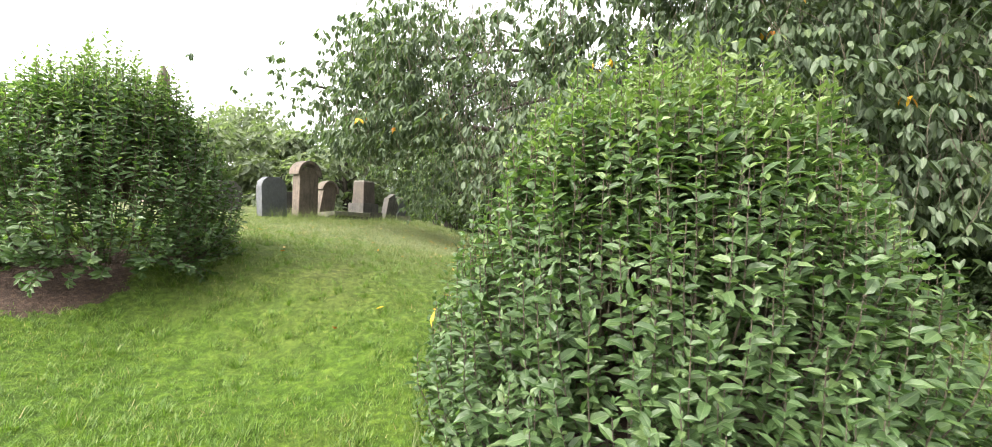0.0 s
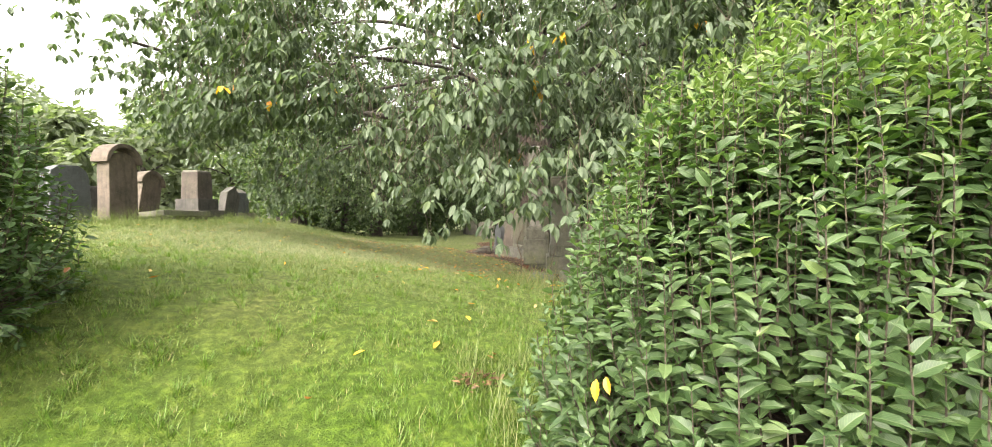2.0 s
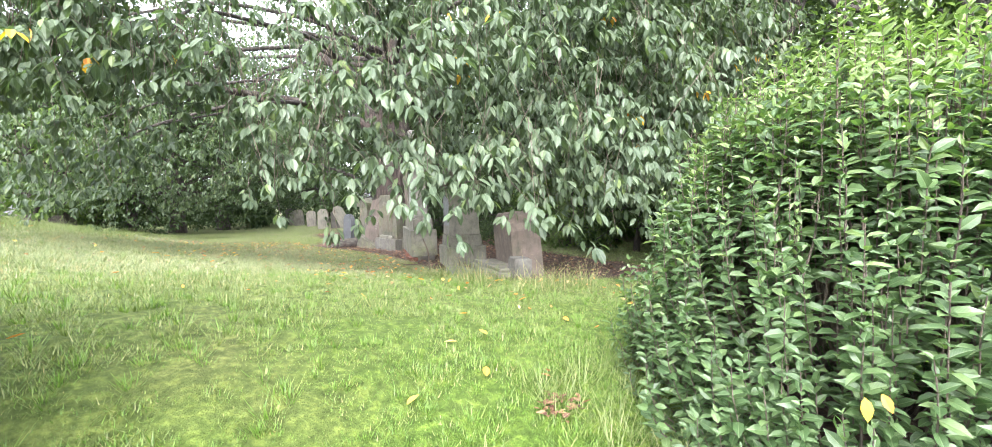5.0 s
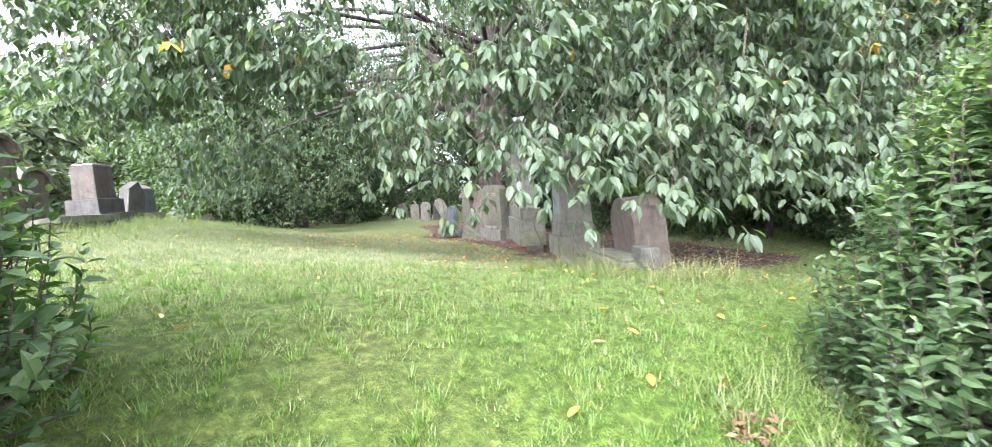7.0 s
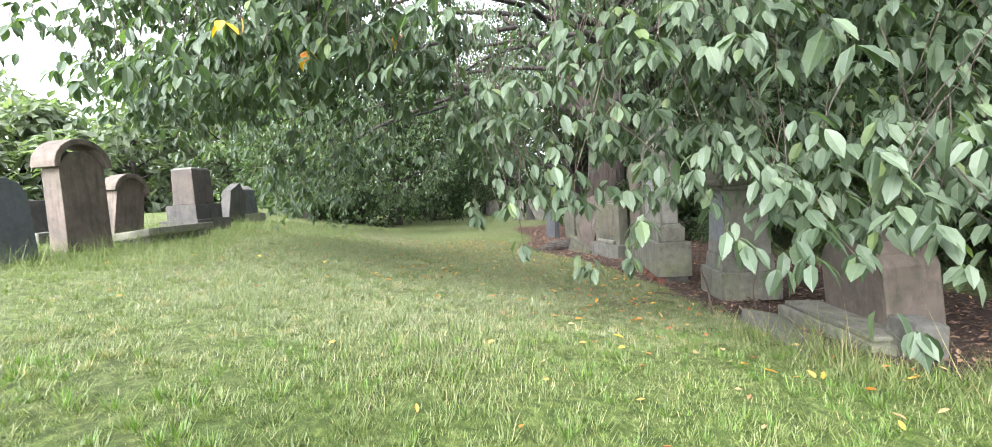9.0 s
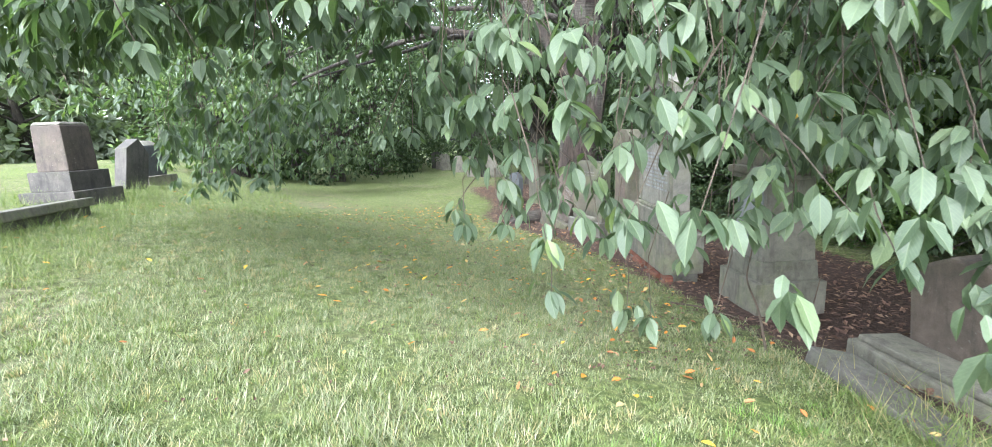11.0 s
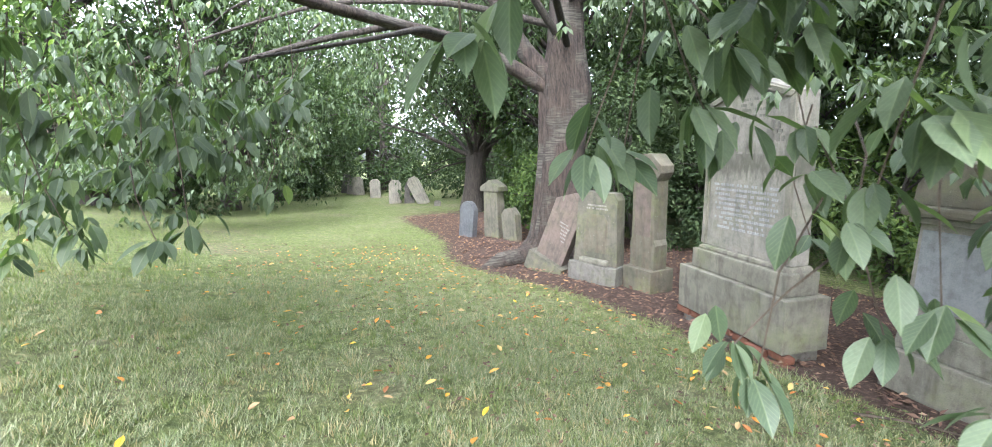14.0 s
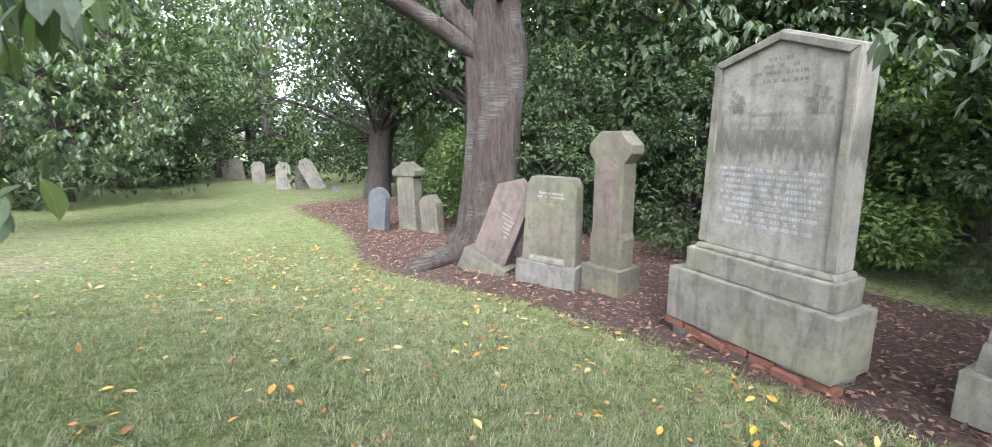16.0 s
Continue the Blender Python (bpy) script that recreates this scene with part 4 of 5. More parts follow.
near_left = near_left[near_left[:, 2] > 1.72]
near_left = np.concatenate([near_left, boughs(np.array([-1.4, 12.6, 3.2]) + crng.normal(0, 1, (5, 3)) * np.array([0.45, 0.5, 0.25]), crng, 5, 0.28)])
far_c = boughs(hanging(95, 0.82, 1.0, 104, 152, 3.2, crng, 1.2), crng, 8)
side_c = np.concatenate([side_c, near_left, back_c, far_c])
# the sight of the monuments on the mound stays open under the boughs
side_c = side_c[(side_c[:, 2] > 3.25) | (side_c[:, 0] > -1.64 - 0.15 * (side_c[:, 1] - 5.94))]
rim_c = np.concatenate([front_c, side_c])
rim_c = rim_c[~in_clearing(rim_c)]
# low sprigs that hang out over the lawn
SPRIGS = np.array([(-1.04, 9.0, 3.06), (-0.84, 9.28, 2.66), (-0.6, 9.34, 2.64), (-0.9, 9.05, 3.2), (-0.09, 8.8, 2.1), (-0.41, 9.08, 2.08), (0.07, 8.44, 2.16), (-0.1, 7.81, 2.05), (0.21, 8.5, 2.74), (-0.09, 8.04, 2.84),
                   (-1.65, 11.25, 2.29), (-1.5, 11.4, 2.3), (-0.99, 11.96, 2.45), (-0.18, 8.55, 3.1), (-0.25, 9.24, 2.7), (0.52, 9.18, 2.26), (-0.31, 7.97, 1.75), (0.3, 8.05, 1.5), (0.4, 7.5, 1.62), (0.33, 6.88, 2.25),
                   (0.14, 7.2, 2.75), (-0.28, 8.54, 2.04), (0.33, 7.04, 2.7), (0.6, 6.9, 3.0), (0.28, 7.83, 1.52), (1.15, 6.4, 1.85), (1.16, 5.92, 2.03), (1.62, 5.54, 1.64), (0.41, 6.0, 2.42), (-0.35, 7.0, 2.3),
                   (-2.05, 8.5, 3.06), (-1.5, 8.6, 3.12), (-1.85, 9.2, 3.1), (-1.6, 9.28, 3.12), (-1.44, 9.33, 3.12), (-0.66, 8.52, 2.96), (-0.29, 8.41, 2.76), (-0.36, 8.83, 2.45), (-0.35, 8.41, 2.34), (-0.5, 7.53, 2.72), (-0.55, 9.06, 2.9), (-1.24, 9.24, 2.87)])
veil_r, veil_a = crng.uniform(0.84, 0.95, 46), np.radians(crng.uniform(228, 247, 46))
veil_c = np.stack([TX + RIM * veil_r * np.cos(veil_a), TY + RIM * veil_r * np.sin(veil_a), crng.uniform(2.0, 3.4, 46)], 1)
veil_c = veil_c[~in_clearing(veil_c) & (veil_c[:, 0] > -0.45)]
far_tips = np.array([-4.0, 10.7, 4.8]) + crng.normal(0, 1, (70, 3)) * np.array([0.8, 0.5, 0.4])
more = SPRIGS[crng.integers(0, len(SPRIGS), 26)] + crng.normal(0, 1, (26, 3)) * np.array([0.22, 0.22, 0.14]) + np.array([0.18, 0.0, 0.16])
more = more[~in_clearing(more) & (more[:, 0] > -0.5)]
low_c = np.concatenate([SPRIGS, more, veil_c, far_tips])
mid_c = hanging(1100, 0.4, 0.86, 150, 330, 2.2, crng) + np.array([0, 0, 0.3])
mid_c = mid_c[~in_clearing(mid_c) & ((mid_c[:, 0] > 1.0) | (crng.uniform(0, 1, len(mid_c)) < 0.45))]
top_c = hanging(2700, 0.0, 0.95, 0, 360, 2.5, crng) + np.array([0, 0, 2.4])
top_c = top_c[(top_c[:, 0] > 1.0) | (crng.uniform(0, 1, len(top_c)) < 0.3)]
crown.add(*sprays(rim_c, crng, 0.165, 8, None))
turn_c = turn_c[~in_clearing(turn_c) & (turn_c[:, 2] > 2.35 + 0.25 * (turn_c[:, 1] > 7.6))]
crown.add(*sprays(turn_c, crng, 0.155, 8, "near"))
crown.add(*sprays(low_c, crng, 0.15, 8, "near"))
crown.add(*sprays(mid_c, crng, 0.15, 7, False))
crown.add(*sprays(top_c, crng, 0.18, 7, False))
shade_c = hanging(2600, 0.0, 1.0, -95, 95, 3.0, crng) + np.array([0, 0, 2.2])
crown.add(*sprays(shade_c, crng, 0.25, 6, False))
part_mesh("crown", crown.mesh("crown", CHERRY), cherry, "drooping whorls of long toothed green leaves")
yel = Heap()
turning = rim_c[(rim_c[:, 2] > 2.6) & (rim_c[:, 2] < 5.2) & (rim_c[:, 1] < 9.5)]
turning = turning[crng.choice(len(turning), 26, False)]
yel.add(*sprays(turning + outward(turning) * 0.16, crng, 0.15, 4, None))
part_mesh("turning_foliage", yel.mesh("turning_foliage", YELLOW_LEAF), cherry, "a few yellow autumn leaves")
twigs = Heap()
for c in np.concatenate([rim_c[::3], turn_c, low_c]):
    up = np.array([crng.normal(0, 0.16), crng.normal(0, 0.16), crng.uniform(0.3, 0.75)])
    twigs.add(*tube(np.array([c + up, c + up * 0.5 + crng.normal(0, 0.03, 3), c]), [0.004, 0.0035, 0.0025], 4))
tagged(part_mesh("twiggery", twigs.mesh("twiggery", TWIG), cherry), kind="stuff")


# ---- trees and shrubs behind ----
def woodland_tree(name, x, y, trunk_h, trunk_r, crown_lo, crown_hi, rad, count, leaf, mat, seed, label, bark=DARK_BARK, lean=(0, 0)):
    """A tree or shrub: tapered trunk, limbs, and a crown of leaf clumps with gaps."""
    lr = np.random.default_rng(seed)
    z0 = gz(x, y)
    top = thing(name, pose(x, y, z0), label, "tree" if trunk_h > 1.5 else "shrub", "woodland round the graveyard")
    h = Heap()
    tall = crown_lo + (crown_hi - crown_lo) * 0.75
    k = np.linspace(0, 1, 9)
    line = np.stack([lean[0] * k + 0.12 * np.sin(k * 5 + seed), lean[1] * k + 0.12 * np.cos(k * 4 + seed) - 0.12, tall * k - 0.15], 1)
    h.add(*tube(line, trunk_r * (1.25 - 1.1 * k) * (1 + 0.22 * np.exp(-k * 18)), 10, 0.07, seed))
    clumps = []
    for i in range(max(20, count // 200)):
        a, e = lr.uniform(0, 2 * np.pi), lr.uniform(0, 1) ** 1.25
        rr = rad * lr.uniform(0.35, 1.0) * (0.75 + 0.4 * math.sin(math.pi * min(1, 0.1 + 0.8 * e)) - 0.35 * e)
        c = np.array([lean[0] * e + math.cos(a) * rr, lean[1] * e + math.sin(a) * rr, crown_lo + (crown_hi - crown_lo) * e])
        clumps.append(c)
        b = line[min(8, 2 + int(6 * e * 0.9))]
        h.add(*tube(np.array([b, (b + c) / 2 + (0, 0, 0.2), c]), [trunk_r * 0.3, trunk_r * 0.18, 0.015], 5))
    clumps = np.array(clumps)
    which = lr.integers(0, len(clumps), count)
    size = rad * 0.3 * lr.uniform(0.6, 1.3, len(clumps))
    off = unit(lr.normal(0, 1, (count, 3))) * lr.uniform(0.35, 1.0, (count, 1)) ** 0.5
    off[:, 2] *= 0.75
    p = clumps[which] + off * size[which][:, None]
    d = unit(off + lr.normal(0, 0.7, (count, 3)) + np.array([0, 0, -0.35]))
    nrm = off + np.array([0, 0, 1.0]) + lr.normal(0, 0.3, (count, 3))
    L = leaf * lr.uniform(0.6, 1.3, count)
    g = Heap()
    g.add(*leaves(p, d, nrm, L, L * 0.55, 0.15, 0.15, False))
    wood = part_mesh("trunk" if trunk_h > 0.7 else "branchwork", h.mesh("trunk", bark, True), top)
    if trunk_h <= 0.7:
        tagged(wood, kind="stuff")
    part_mesh("crown", g.mesh("crown", mat), top)
    return top


forked = woodland_tree("broadleaf_tree", 9.2, 23.5, 6, 0.3, 3.6, 11, 4.8, 11000, 0.17, FAR_DARK, 31, "dark-barked tree with forked leaning trunk", lean=(0.2, 0.2))
for knots, radii in (([(0, 0, -0.2), (0.0, 0, 0.15), (0.12, 0, 0.9), (0.35, 0, 2.2), (0.45, 0, 3.2), (0.85, 0.1, 4.6), (0.95, 0.1, 6.5)], [0.56, 0.46, 0.38, 0.36, 0.31, 0.26, 0.18]), ([(0.3, 0, 1.8), (0.75, -0.1, 2.7), (1.3, -0.2, 3.8), (1.75, -0.3, 5.2), (2.0, -0.3, 6.8)], [0.25, 0.25, 0.22, 0.18, 0.12])):
    stem = Heap()
    stem.add(*tube(np.array(knots), radii, 14, 0.09, 4))
    part_mesh("stem", stem.mesh("stem", DARK_BARK, True), forked)
for i, (x, y, hi, rad, r0) in enumerate([(9.6, 18.8, 12, 4.6, 0.3), (11.2, 13.2, 12, 4.6, 0.32), (11.0, 8.6, 11, 4.2, 0.26), (14.5, 16.0, 13, 5.0, 0.3), (5.0, 36.0, 13, 4.6, 0.3), (1.8, 30.0, 12, 4.4, 0.3), (-2.4, 26.5, 11, 3.8, 0.28), (10.0, 48.0, 16, 5.5, 0.35), (15.0, 46.0, 17, 6.0, 0.35), (13.0, 4.5, 11, 4.4, 0.28)]):
    woodland_tree("tall_tree", x, y, 5, r0, 3.4 if y < 20 else 1.0, hi, rad, 10500, 0.21, FAR_DARK, 120 + i, "tall dark-leaved tree standing over the shrubs")
for i, (x, y, hi, rad, mat) in enumerate([(6.9, 14.6, 3.6, 1.3, FAR_DARK), (7.6, 12.4, 3.0, 1.5, FAR_DARK), (7.7, 10.2, 3.2, 1.5, FAR_LIGHT), (7.4, 8.0, 3.4, 1.5, FAR_DARK), (7.3, 17.2, 2.2, 1.2, FAR_LIGHT), (8.6, 19.6, 2.4, 1.4, FAR_DARK), (7.0, 5.8, 3.0, 1.3, FAR_DARK)]):
    woodland_tree("understorey_shrub", x, y, 0.6, 0.06, 0.15, hi, rad, 7000, 0.1, mat, 160 + i, "leafy dark understorey shrub behind the row of stones")
woodland_tree("trunk_sprouts", 5.95, 14.35, 0.6, 0.04, 0.7, 2.9, 0.62, 1500, 0.1, FAR_DARK, 171, "leafy suckers sprouting beside the cherry trunk")
for i, (x, y, lo, hi, rad, mat) in enumerate([
        (9.3, 14.3, 0.5, 4.2, 2.0, FAR_DARK), (9.6, 10.2, 0.4, 3.0, 2.0, FAR_LIGHT), (11.5, 17.5, 0.4, 7.0, 3.2, FAR_DARK), (12.8, 12.2, 0.4, 6.0, 3.0, FAR_LIGHT),
        (10.5, 6.0, 0.4, 8.5, 3.0, FAR_LIGHT), (13.5, 2.5, 0.4, 6.0, 3.0, FAR_DARK), (13.5, 22.5, 0.4, 8.0, 3.6, FAR_LIGHT), (13.0, 28.0, 0.4, 12.0, 4.0, FAR_DARK),
        (5.6, 38.0, 0.4, 9.0, 3.8, FAR_DARK), (0.0, 29.5, 0.3, 9.0, 3.4, FAR_DARK), (-3.2, 26.5, 0.5, 6.0, 2.8, FAR_LIGHT), (17.5, 33.0, 0.4, 11.0, 5.0, FAR_DARK),
        (18.0, 8.0, 0.4, 9.0, 4.4, FAR_LIGHT), (19.0, 20.0, 0.4, 11.0, 5.0, FAR_DARK), (13.5, 40.0, 0.4, 15.0, 5.0, FAR_DARK), (7.0, 44.0, 0.4, 15.0, 5.0, FAR_DARK),
        (-1.5, 38.0, 0.4, 8.0, 4.0, FAR_DARK), (8.2, 2.6, 0.4, 6.5, 2.2, FAR_LIGHT), (13.0, -4.0, 0.4, 8.0, 4.0, FAR_DARK)]):
    shrub = hi < 6
    woodland_tree("woodland_shrub" if shrub else "woodland_tree", x, y, hi * 0.3, 0.1 + hi * 0.012, lo, hi, rad, 7800, 0.1 + 0.0065 * math.hypot(x + 1, y - 8), mat, 40 + i, "dense green shrub at the edge of the wood" if shrub else "leafy woodland tree with low dense crown")
# far trees, whose haze comes only from their pale leaf colour
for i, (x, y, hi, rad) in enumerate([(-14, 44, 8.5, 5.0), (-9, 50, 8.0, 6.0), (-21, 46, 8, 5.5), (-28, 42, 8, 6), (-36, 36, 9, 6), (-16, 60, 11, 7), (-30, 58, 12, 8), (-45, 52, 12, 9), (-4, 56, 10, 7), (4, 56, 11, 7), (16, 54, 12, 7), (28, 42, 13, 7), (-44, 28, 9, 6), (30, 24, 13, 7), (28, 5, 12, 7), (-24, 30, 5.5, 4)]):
    woodland_tree("distant_tree", x, y, hi * 0.3, 0.3, 0.6, hi, rad, 5500, 0.72, FAR_HAZED, 70 + i, "grey-green tree far behind the graves, haze coloured into its leaves")

# ---- grass and fallen leaves ----
grng = np.random.default_rng(8)


def scatter_grass(n, x0, x1, y0, y1, h_lo, h_hi, mat, name, label):
    x, y = grng.uniform(x0, x1, n), grng.uniform(y0, y1, n)
    if min(x1 - x0, y1 - y0) > 4:
        x, y = x + grng.normal(0, 0.6, n), y + grng.normal(0, 0.6, n)
    keep = soil_mask(x, y) < grng.uniform(0.15, 0.75, n)
    if mat is STRAW and n > 50000:
        keep &= np.sin(x * 3.1 + 2 * np.sin(y * 1.3)) + np.sin(y * 3.7 + 2 * np.sin(x * 2.1)) + grng.normal(0, 0.5, n) > 0.9
    x, y = x[keep], y[keep]
    n = len(x)
    z = ground_z(x, y) - 0.008
    a = grng.uniform(0, 2 * np.pi, n)
    tuft = 0.78 + 0.35 * np.sin(x * 2.3 + np.sin(y * 1.7) * 2) * np.sin(y * 2.9 + 1) + 0.55 * np.sin(x * 11 + 3 * np.sin(y * 7)) * np.sin(y * 13 + 2 * np.sin(x * 5))
    h = grng.uniform(h_lo, h_hi, n) * np.clip(tuft, 0.35, 1.5)
    w = grng.uniform(0.0016, 0.0036, n)
    b = np.stack([x, y, z], 1)
    side = np.stack([np.cos(a), np.sin(a), 0 * a], 1) * w[:, None]
    lean = np.stack([np.cos(a + 1.5), np.sin(a + 1.5), 0 * a], 1) * (h * grng.uniform(0.3, 1.5, n))[:, None]
    top = b + lean + np.array([0, 0, 1.0]) * h[:, None]
    v = np.stack([b - side, b + side, top], 1).reshape(-1, 3)
    f = np.arange(3 * n).reshape(-1, 3)
    tagged(new(name, mesh_from(name, v, f, mat)), label, "grass", kind="stuff")


scatter_grass(170000, -5.5, 3.2, 0.4, 5.0, 0.016, 0.048, GRASS_LUSH, "lush_grass", "lush green grass on the bank")
scatter_grass(300000, -5.5, 3.2, 4.2, 14.5, 0.018, 0.054, GRASS_BLADE, "grass", "short mown grass blades on the lawn")
scatter_grass(250000, -3.4, 2.8, 7.5, 14.8, 0.02, 0.062, GRASS_PALE, "lawn_grass", "mown grass under the cherry branches")
scatter_grass(13000, -5.5, 3.2, 0.6, 13.5, 0.02, 0.06, STRAW, "dry_grass", "straw-coloured dead blades in the lawn")


def tussocks(count, per, x0, x1, y0, y1, h_lo, h_hi, mat, name, label):
    """Small tufts that stand above the mown blades, their blades spread from one root."""
    cx, cy = grng.uniform(x0, x1, count), grng.uniform(y0, y1, count)
    keep = soil_mask(cx, cy) < 0.4
    cx, cy = np.repeat(cx[keep], per), np.repeat(cy[keep], per)
    n = len(cx)
    size = np.repeat(grng.uniform(0.6, 1.3, n // per), per)
    a, r = grng.uniform(0, 2 * np.pi, n), grng.uniform(0, 1, n)
    x, y = cx + np.cos(a) * r * 0.045 * size, cy + np.sin(a) * r * 0.045 * size
    h = grng.uniform(h_lo, h_hi, n) * size
    b = np.stack([x, y, ground_z(x, y) - 0.008], 1)
    turn = a + grng.normal(0, 0.5, n)
    side = np.stack([-np.sin(turn), np.cos(turn), 0 * a], 1) * grng.uniform(0.0018, 0.0036, n)[:, None]
    top = b + np.stack([np.cos(turn), np.sin(turn), 0 * a], 1) * (h * (0.2 + 0.9 * r))[:, None] + np.array([0, 0, 1.0]) * h[:, None]
    v = np.stack([b - side, b + side, top], 1).reshape(-1, 3)
    tagged(new(name, mesh_from(name, v, np.arange(3 * n).reshape(-1, 3), mat)), label, "grass", kind="stuff")


tussocks(1500, 30, -5.0, 3.0, 1.0, 7.5, 0.03, 0.075, GRASS_LUSH, "lush_tufts", "fresh green tufts in the mown bank")
tussocks(2600, 26, -4.5, 3.2, 5.0, 16.0, 0.03, 0.075, GRASS_BLADE, "grass_tufts", "tufts standing above the mown lawn")
tussocks(2200, 16, -4.0, 2.6, 8.5, 17.0, 0.03, 0.07, GRASS_PALE, "pale_tufts", "pale tufts in the lawn beneath the branches")
tussocks(500, 24, -4.0, 3.2, 7.0, 16.0, 0.03, 0.07, STRAW, "dry_tufts", "dry straw-coloured tufts in the worn lawn")


def scatter_leaves(n, x0, x1, y0, y1, lo, hi, where, mat, name, label):
    x, y = grng.uniform(x0, x1, n), grng.uniform(y0, y1, n)
    keep = where(x, y)
    x, y = x[keep], y[keep]
    n = len(x)
    a = grng.uniform(0, 2 * np.pi, n)
    p = np.stack([x, y, ground_z(x, y) + grng.uniform(0.012, 0.035, n)], 1)
    d = np.stack([np.cos(a), np.sin(a), grng.normal(0, 0.2, n)], 1)
    nrm = np.stack([grng.normal(0, 0.35, n), grng.normal(0, 0.35, n), np.ones(n)], 1)
    L = grng.uniform(lo, hi, n)
    tagged(new(name, mesh_from(name, *leaves(p, d, nrm, L, L * 0.5, -0.2, 0.3, mat is not LITTER)[:2], mat)), label, "fallen leaves", kind="stuff")


scatter_leaves(26000, 0.5, 8.0, 5.8, 25, 0.03, 0.085, lambda x, y: soil_mask(x, y) > 0.6, LITTER, "leaf_litter", "brown dead leaves on the bare bed")
scatter_leaves(2400, -4.5, 3.2, 3.4, 18, 0.04, 0.085, lambda x, y: (soil_mask(x, y) < 0.5) & (grng.uniform(0, 1, len(x)) < np.clip(0.22 + 0.2 * (x + 1.2), 0.06, 0.9) * np.clip((y - 2.5) / 7, 0.1, 1)), LAWN_LEAF, "fallen_leaves", "scattered orange and yellow leaves on the grass")

scatter_leaves(9000, -3.0, 3.2, 8.0, 19, 0.02, 0.05, lambda x, y: (soil_mask(x, y) < 0.5) & (grng.uniform(0, 1, len(x)) < np.clip(0.12 + 0.3 * (x + 0.8), 0.05, 0.95)), LITTER, "leaf_crumbs", "small brown leaf scraps in the worn grass")
scatter_leaves(200, -0.55, -0.1, 3.65, 4.0, 0.03, 0.06, lambda x, y: np.hypot(x + 0.31, (y - 3.83) * 1.4) < 0.14, DEAD_LEAF, "dead_leaf_clump", "small clump of brown dead leaves on the lawn")
scatter_grass(2600, 1.0, 2.7, 5.5, 7.4, 0.1, 0.24, GRASS_BLADE, "tall_grass", "uncut grass along the fallen slabs")
scatter_grass(500, 1.1, 2.7, 5.5, 7.6, 0.15, 0.34, STRAW, "dry_stalk", "dry straw stalks beside the fallen slabs")
scatter_grass(2600, -0.4, 0.5, 1.9, 4.1, 0.1, 0.22, GRASS_BLADE, "bush_foot_grass", "longer grass at the foot of the privet bush")
scatter_grass(5000, -5.6, -3.2, 10.4, 16.5, 0.12, 0.3, GRASS_BLADE, "grave_weeds", "tall weeds round the gravestones on the mound")
scatter_grass(3000, -4.0, -1.0, 14.5, 20.0, 0.12, 0.35, GRASS_BLADE, "rough_grass", "rough tufts of grass and weeds beyond the mound")

scatter_grass(60000, -8.5, 6.0, 14.3, 30.0, 0.03, 0.09, GRASS_BLADE, "far_grass", "lawn grass beyond the cherry tree")
scatter_grass(30000, 3.0, 9.5, 4.0, 20.0, 0.04, 0.12, GRASS_BLADE, "shaded_grass", "rough shaded grass behind the gravestones")
scatter_grass(45000, -3.0, 2.9, 7.0, 15.5, 0.018, 0.048, STRAW, "dead_grass", "pale dead blades in the worn lawn")
scatter_leaves(500, 3.2, 9.0, 5.0, 18, 0.06, 0.1, lambda x, y: soil_mask(x, y) < 0.4, LITTER, "shade_leaves", "brown leaves on shaded grass behind the stones")


# single leaves that stand out on the lawn
def lone_leaf(x, y, mat_mesh, turn, label):
    ob = new("fallen_leaf", mat_mesh)
    ob.matrix_world = pose(x, y, gz(x, y) + 0.035, 8, -6, turn)
    return tagged(ob, label, "fallen leaf", "single leaves on the lawn")


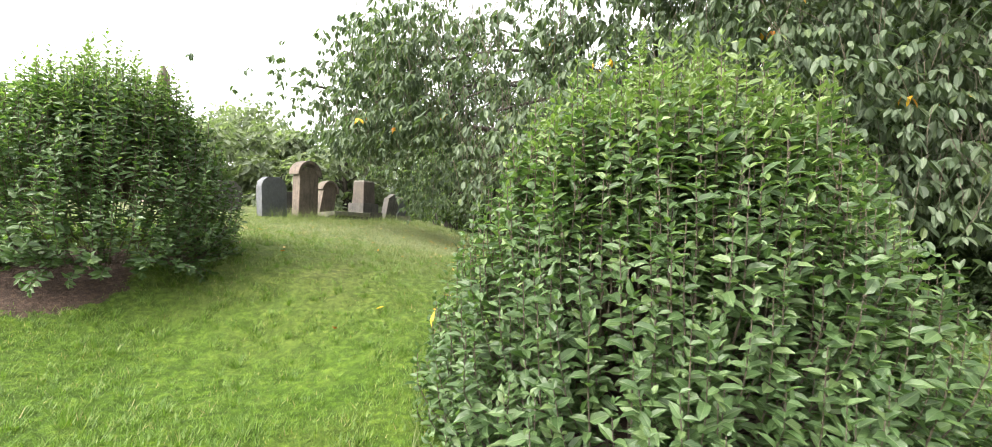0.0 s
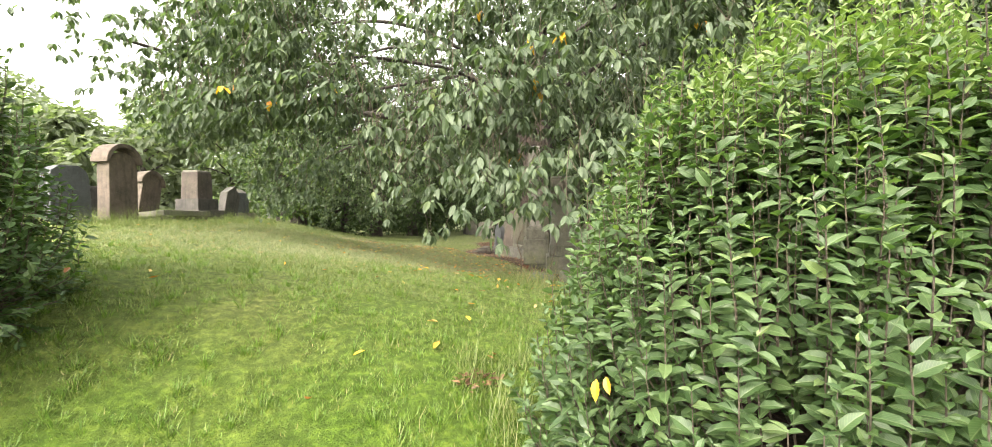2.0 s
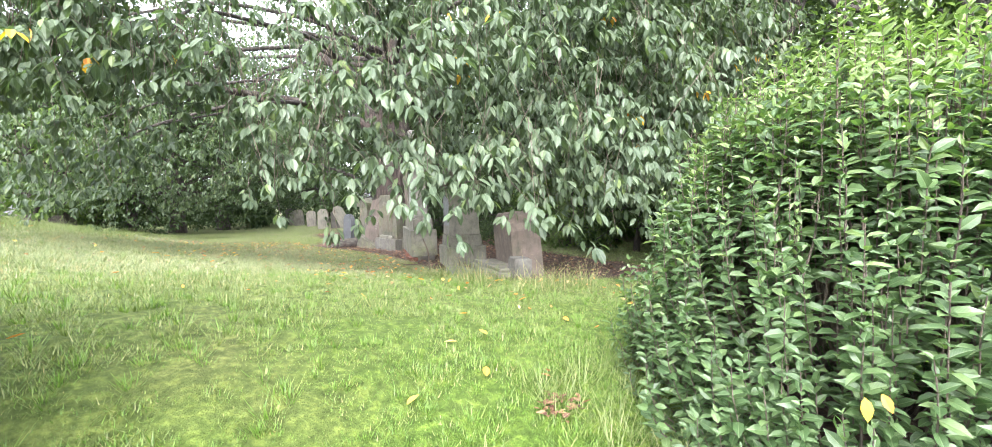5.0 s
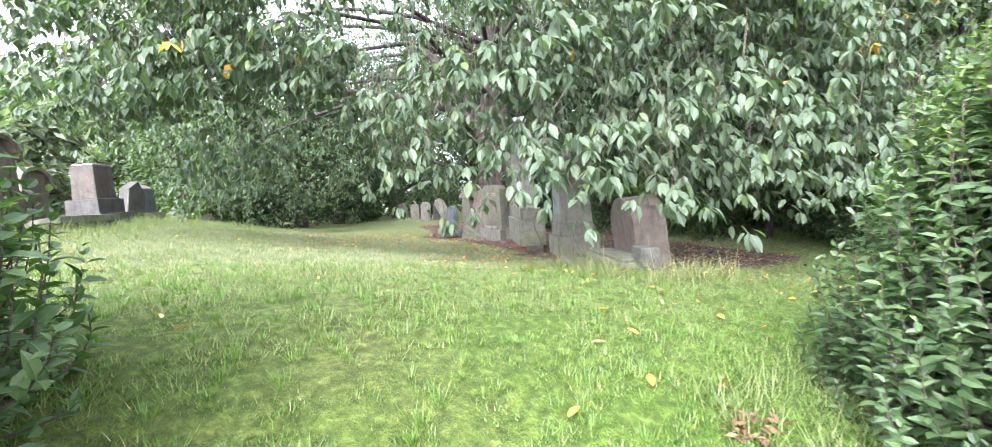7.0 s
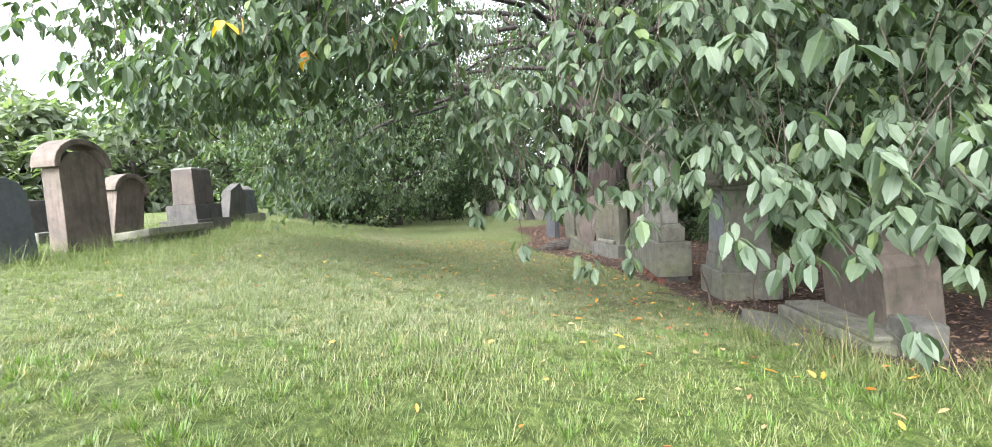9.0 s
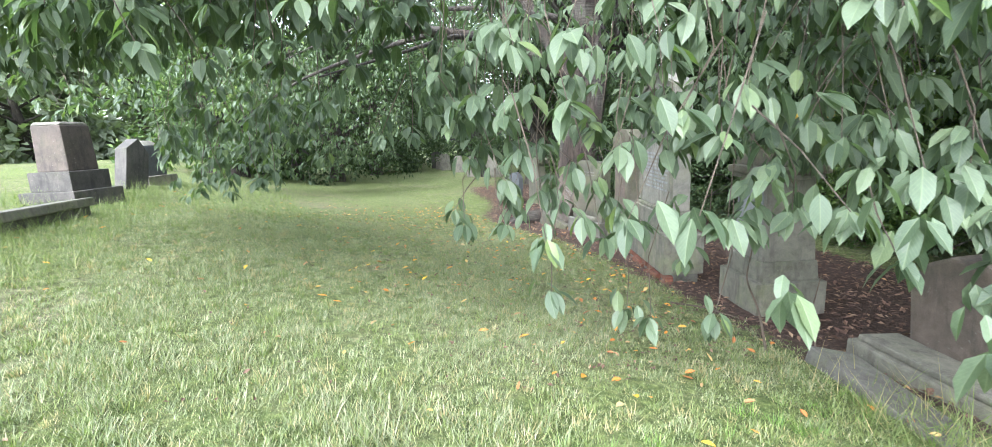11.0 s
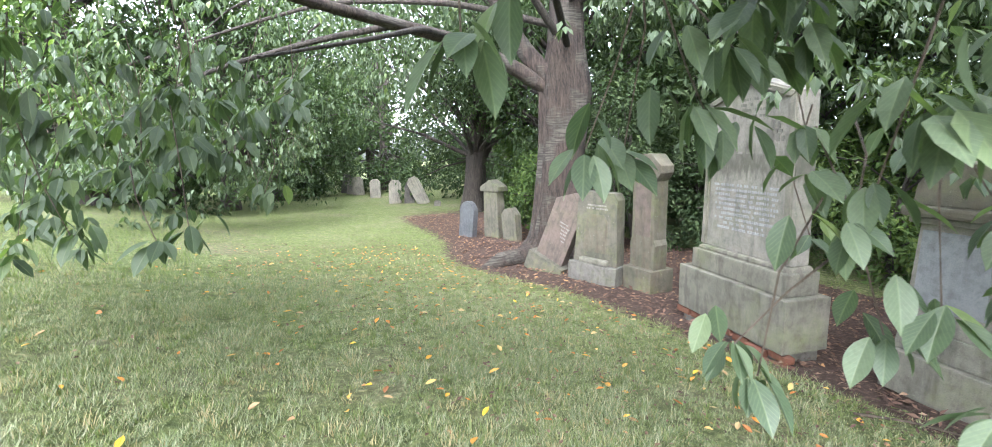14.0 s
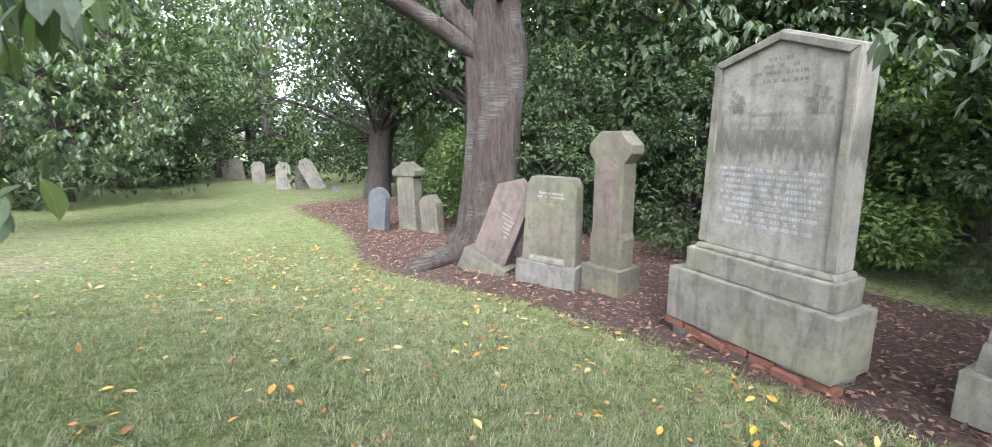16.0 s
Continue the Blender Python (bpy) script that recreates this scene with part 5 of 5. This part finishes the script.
def leaf_mesh(mat, length):
    v, f, _ = leaves(np.array([[-length / 2, 0, 0.0]]), np.array([[1.0, 0.1, 0.05]]), np.array([[0.1, 0.1, 1.0]]), np.array([length]), np.array([length * 0.5]), -0.15, 0.3)
    return mesh_from("fallen_leaf", v, f, mat)


AMBER = leaf_material("amber_leaf", [(0.0, (0.5, 0.2, 0.03)), (1.0, (0.5, 0.26, 0.04))], 0.55, 0.2)
gold_leaf, amber_leaf = leaf_mesh(YELLOW_LEAF, 0.075), leaf_mesh(AMBER, 0.085)
for i, (x, y) in enumerate([(-0.97, 4.19), (-0.48, 4.22), (-0.14, 4.64), (0.09, 7.27), (0.46, 6.52), (0.11, 7.77), (-0.67, 11.2), (0.27, 11.09), (-0.21, 10.57), (-1.88, 11.04), (0.7, 9.47), (1.28, 13.67),
                            (0.4, 13.06), (-1.21, 14.01), (-0.44, 12.03), (1.75, 10.29), (0.06, 12.65), (1.98, 12.8), (-2.7, 11.35), (-1.3, 9.99)]):
    lone_leaf(x, y, (gold_leaf, amber_leaf)[i % 3 == 1], 47 * i, ("yellow fallen leaf lying on short grass", "orange-brown fallen leaf lying on short grass")[i % 3 == 1])


def stick(points, r, label):
    p = np.array(points, float)
    k = np.linspace(0, len(p) - 1, 5 * len(p))
    q = np.stack([np.interp(k, np.arange(len(p)), p[:, i]) for i in range(3)], 1)
    for _ in range(3):
        q[1:-1] = (q[:-2] + 2 * q[1:-1] + q[2:]) / 4
    h = Heap()
    h.add(*tube(q, np.linspace(r, r * 0.5, len(q)), 6, 0.08, 5))
    tagged(new("stick", h.mesh("stick", TWIG, True)), label, "stick", "bare sticks by the row")


stick([(1.75, 8.05, gz(1.75, 8.05) - 0.03), (1.85, 8.2, 1.1), (1.8, 8.3, 1.35), (1.95, 8.35, 1.6)], 0.012, "bare grey stick rising from the litter bed")
stick([(2.25, 7.95, gz(2.25, 7.95) - 0.03), (2.3, 8.05, 1.0), (2.42, 8.05, 1.35)], 0.009, "thin bare shoot beside the pedestal stone")
stick([(2.05, 9.3, gz(2.05, 9.3) + 0.02), (2.2, 9.0, gz(2.2, 9.0) + 0.04), (2.3, 8.6, gz(2.3, 8.6) + 0.02)], 0.01, "broken twig lying on brown litter")
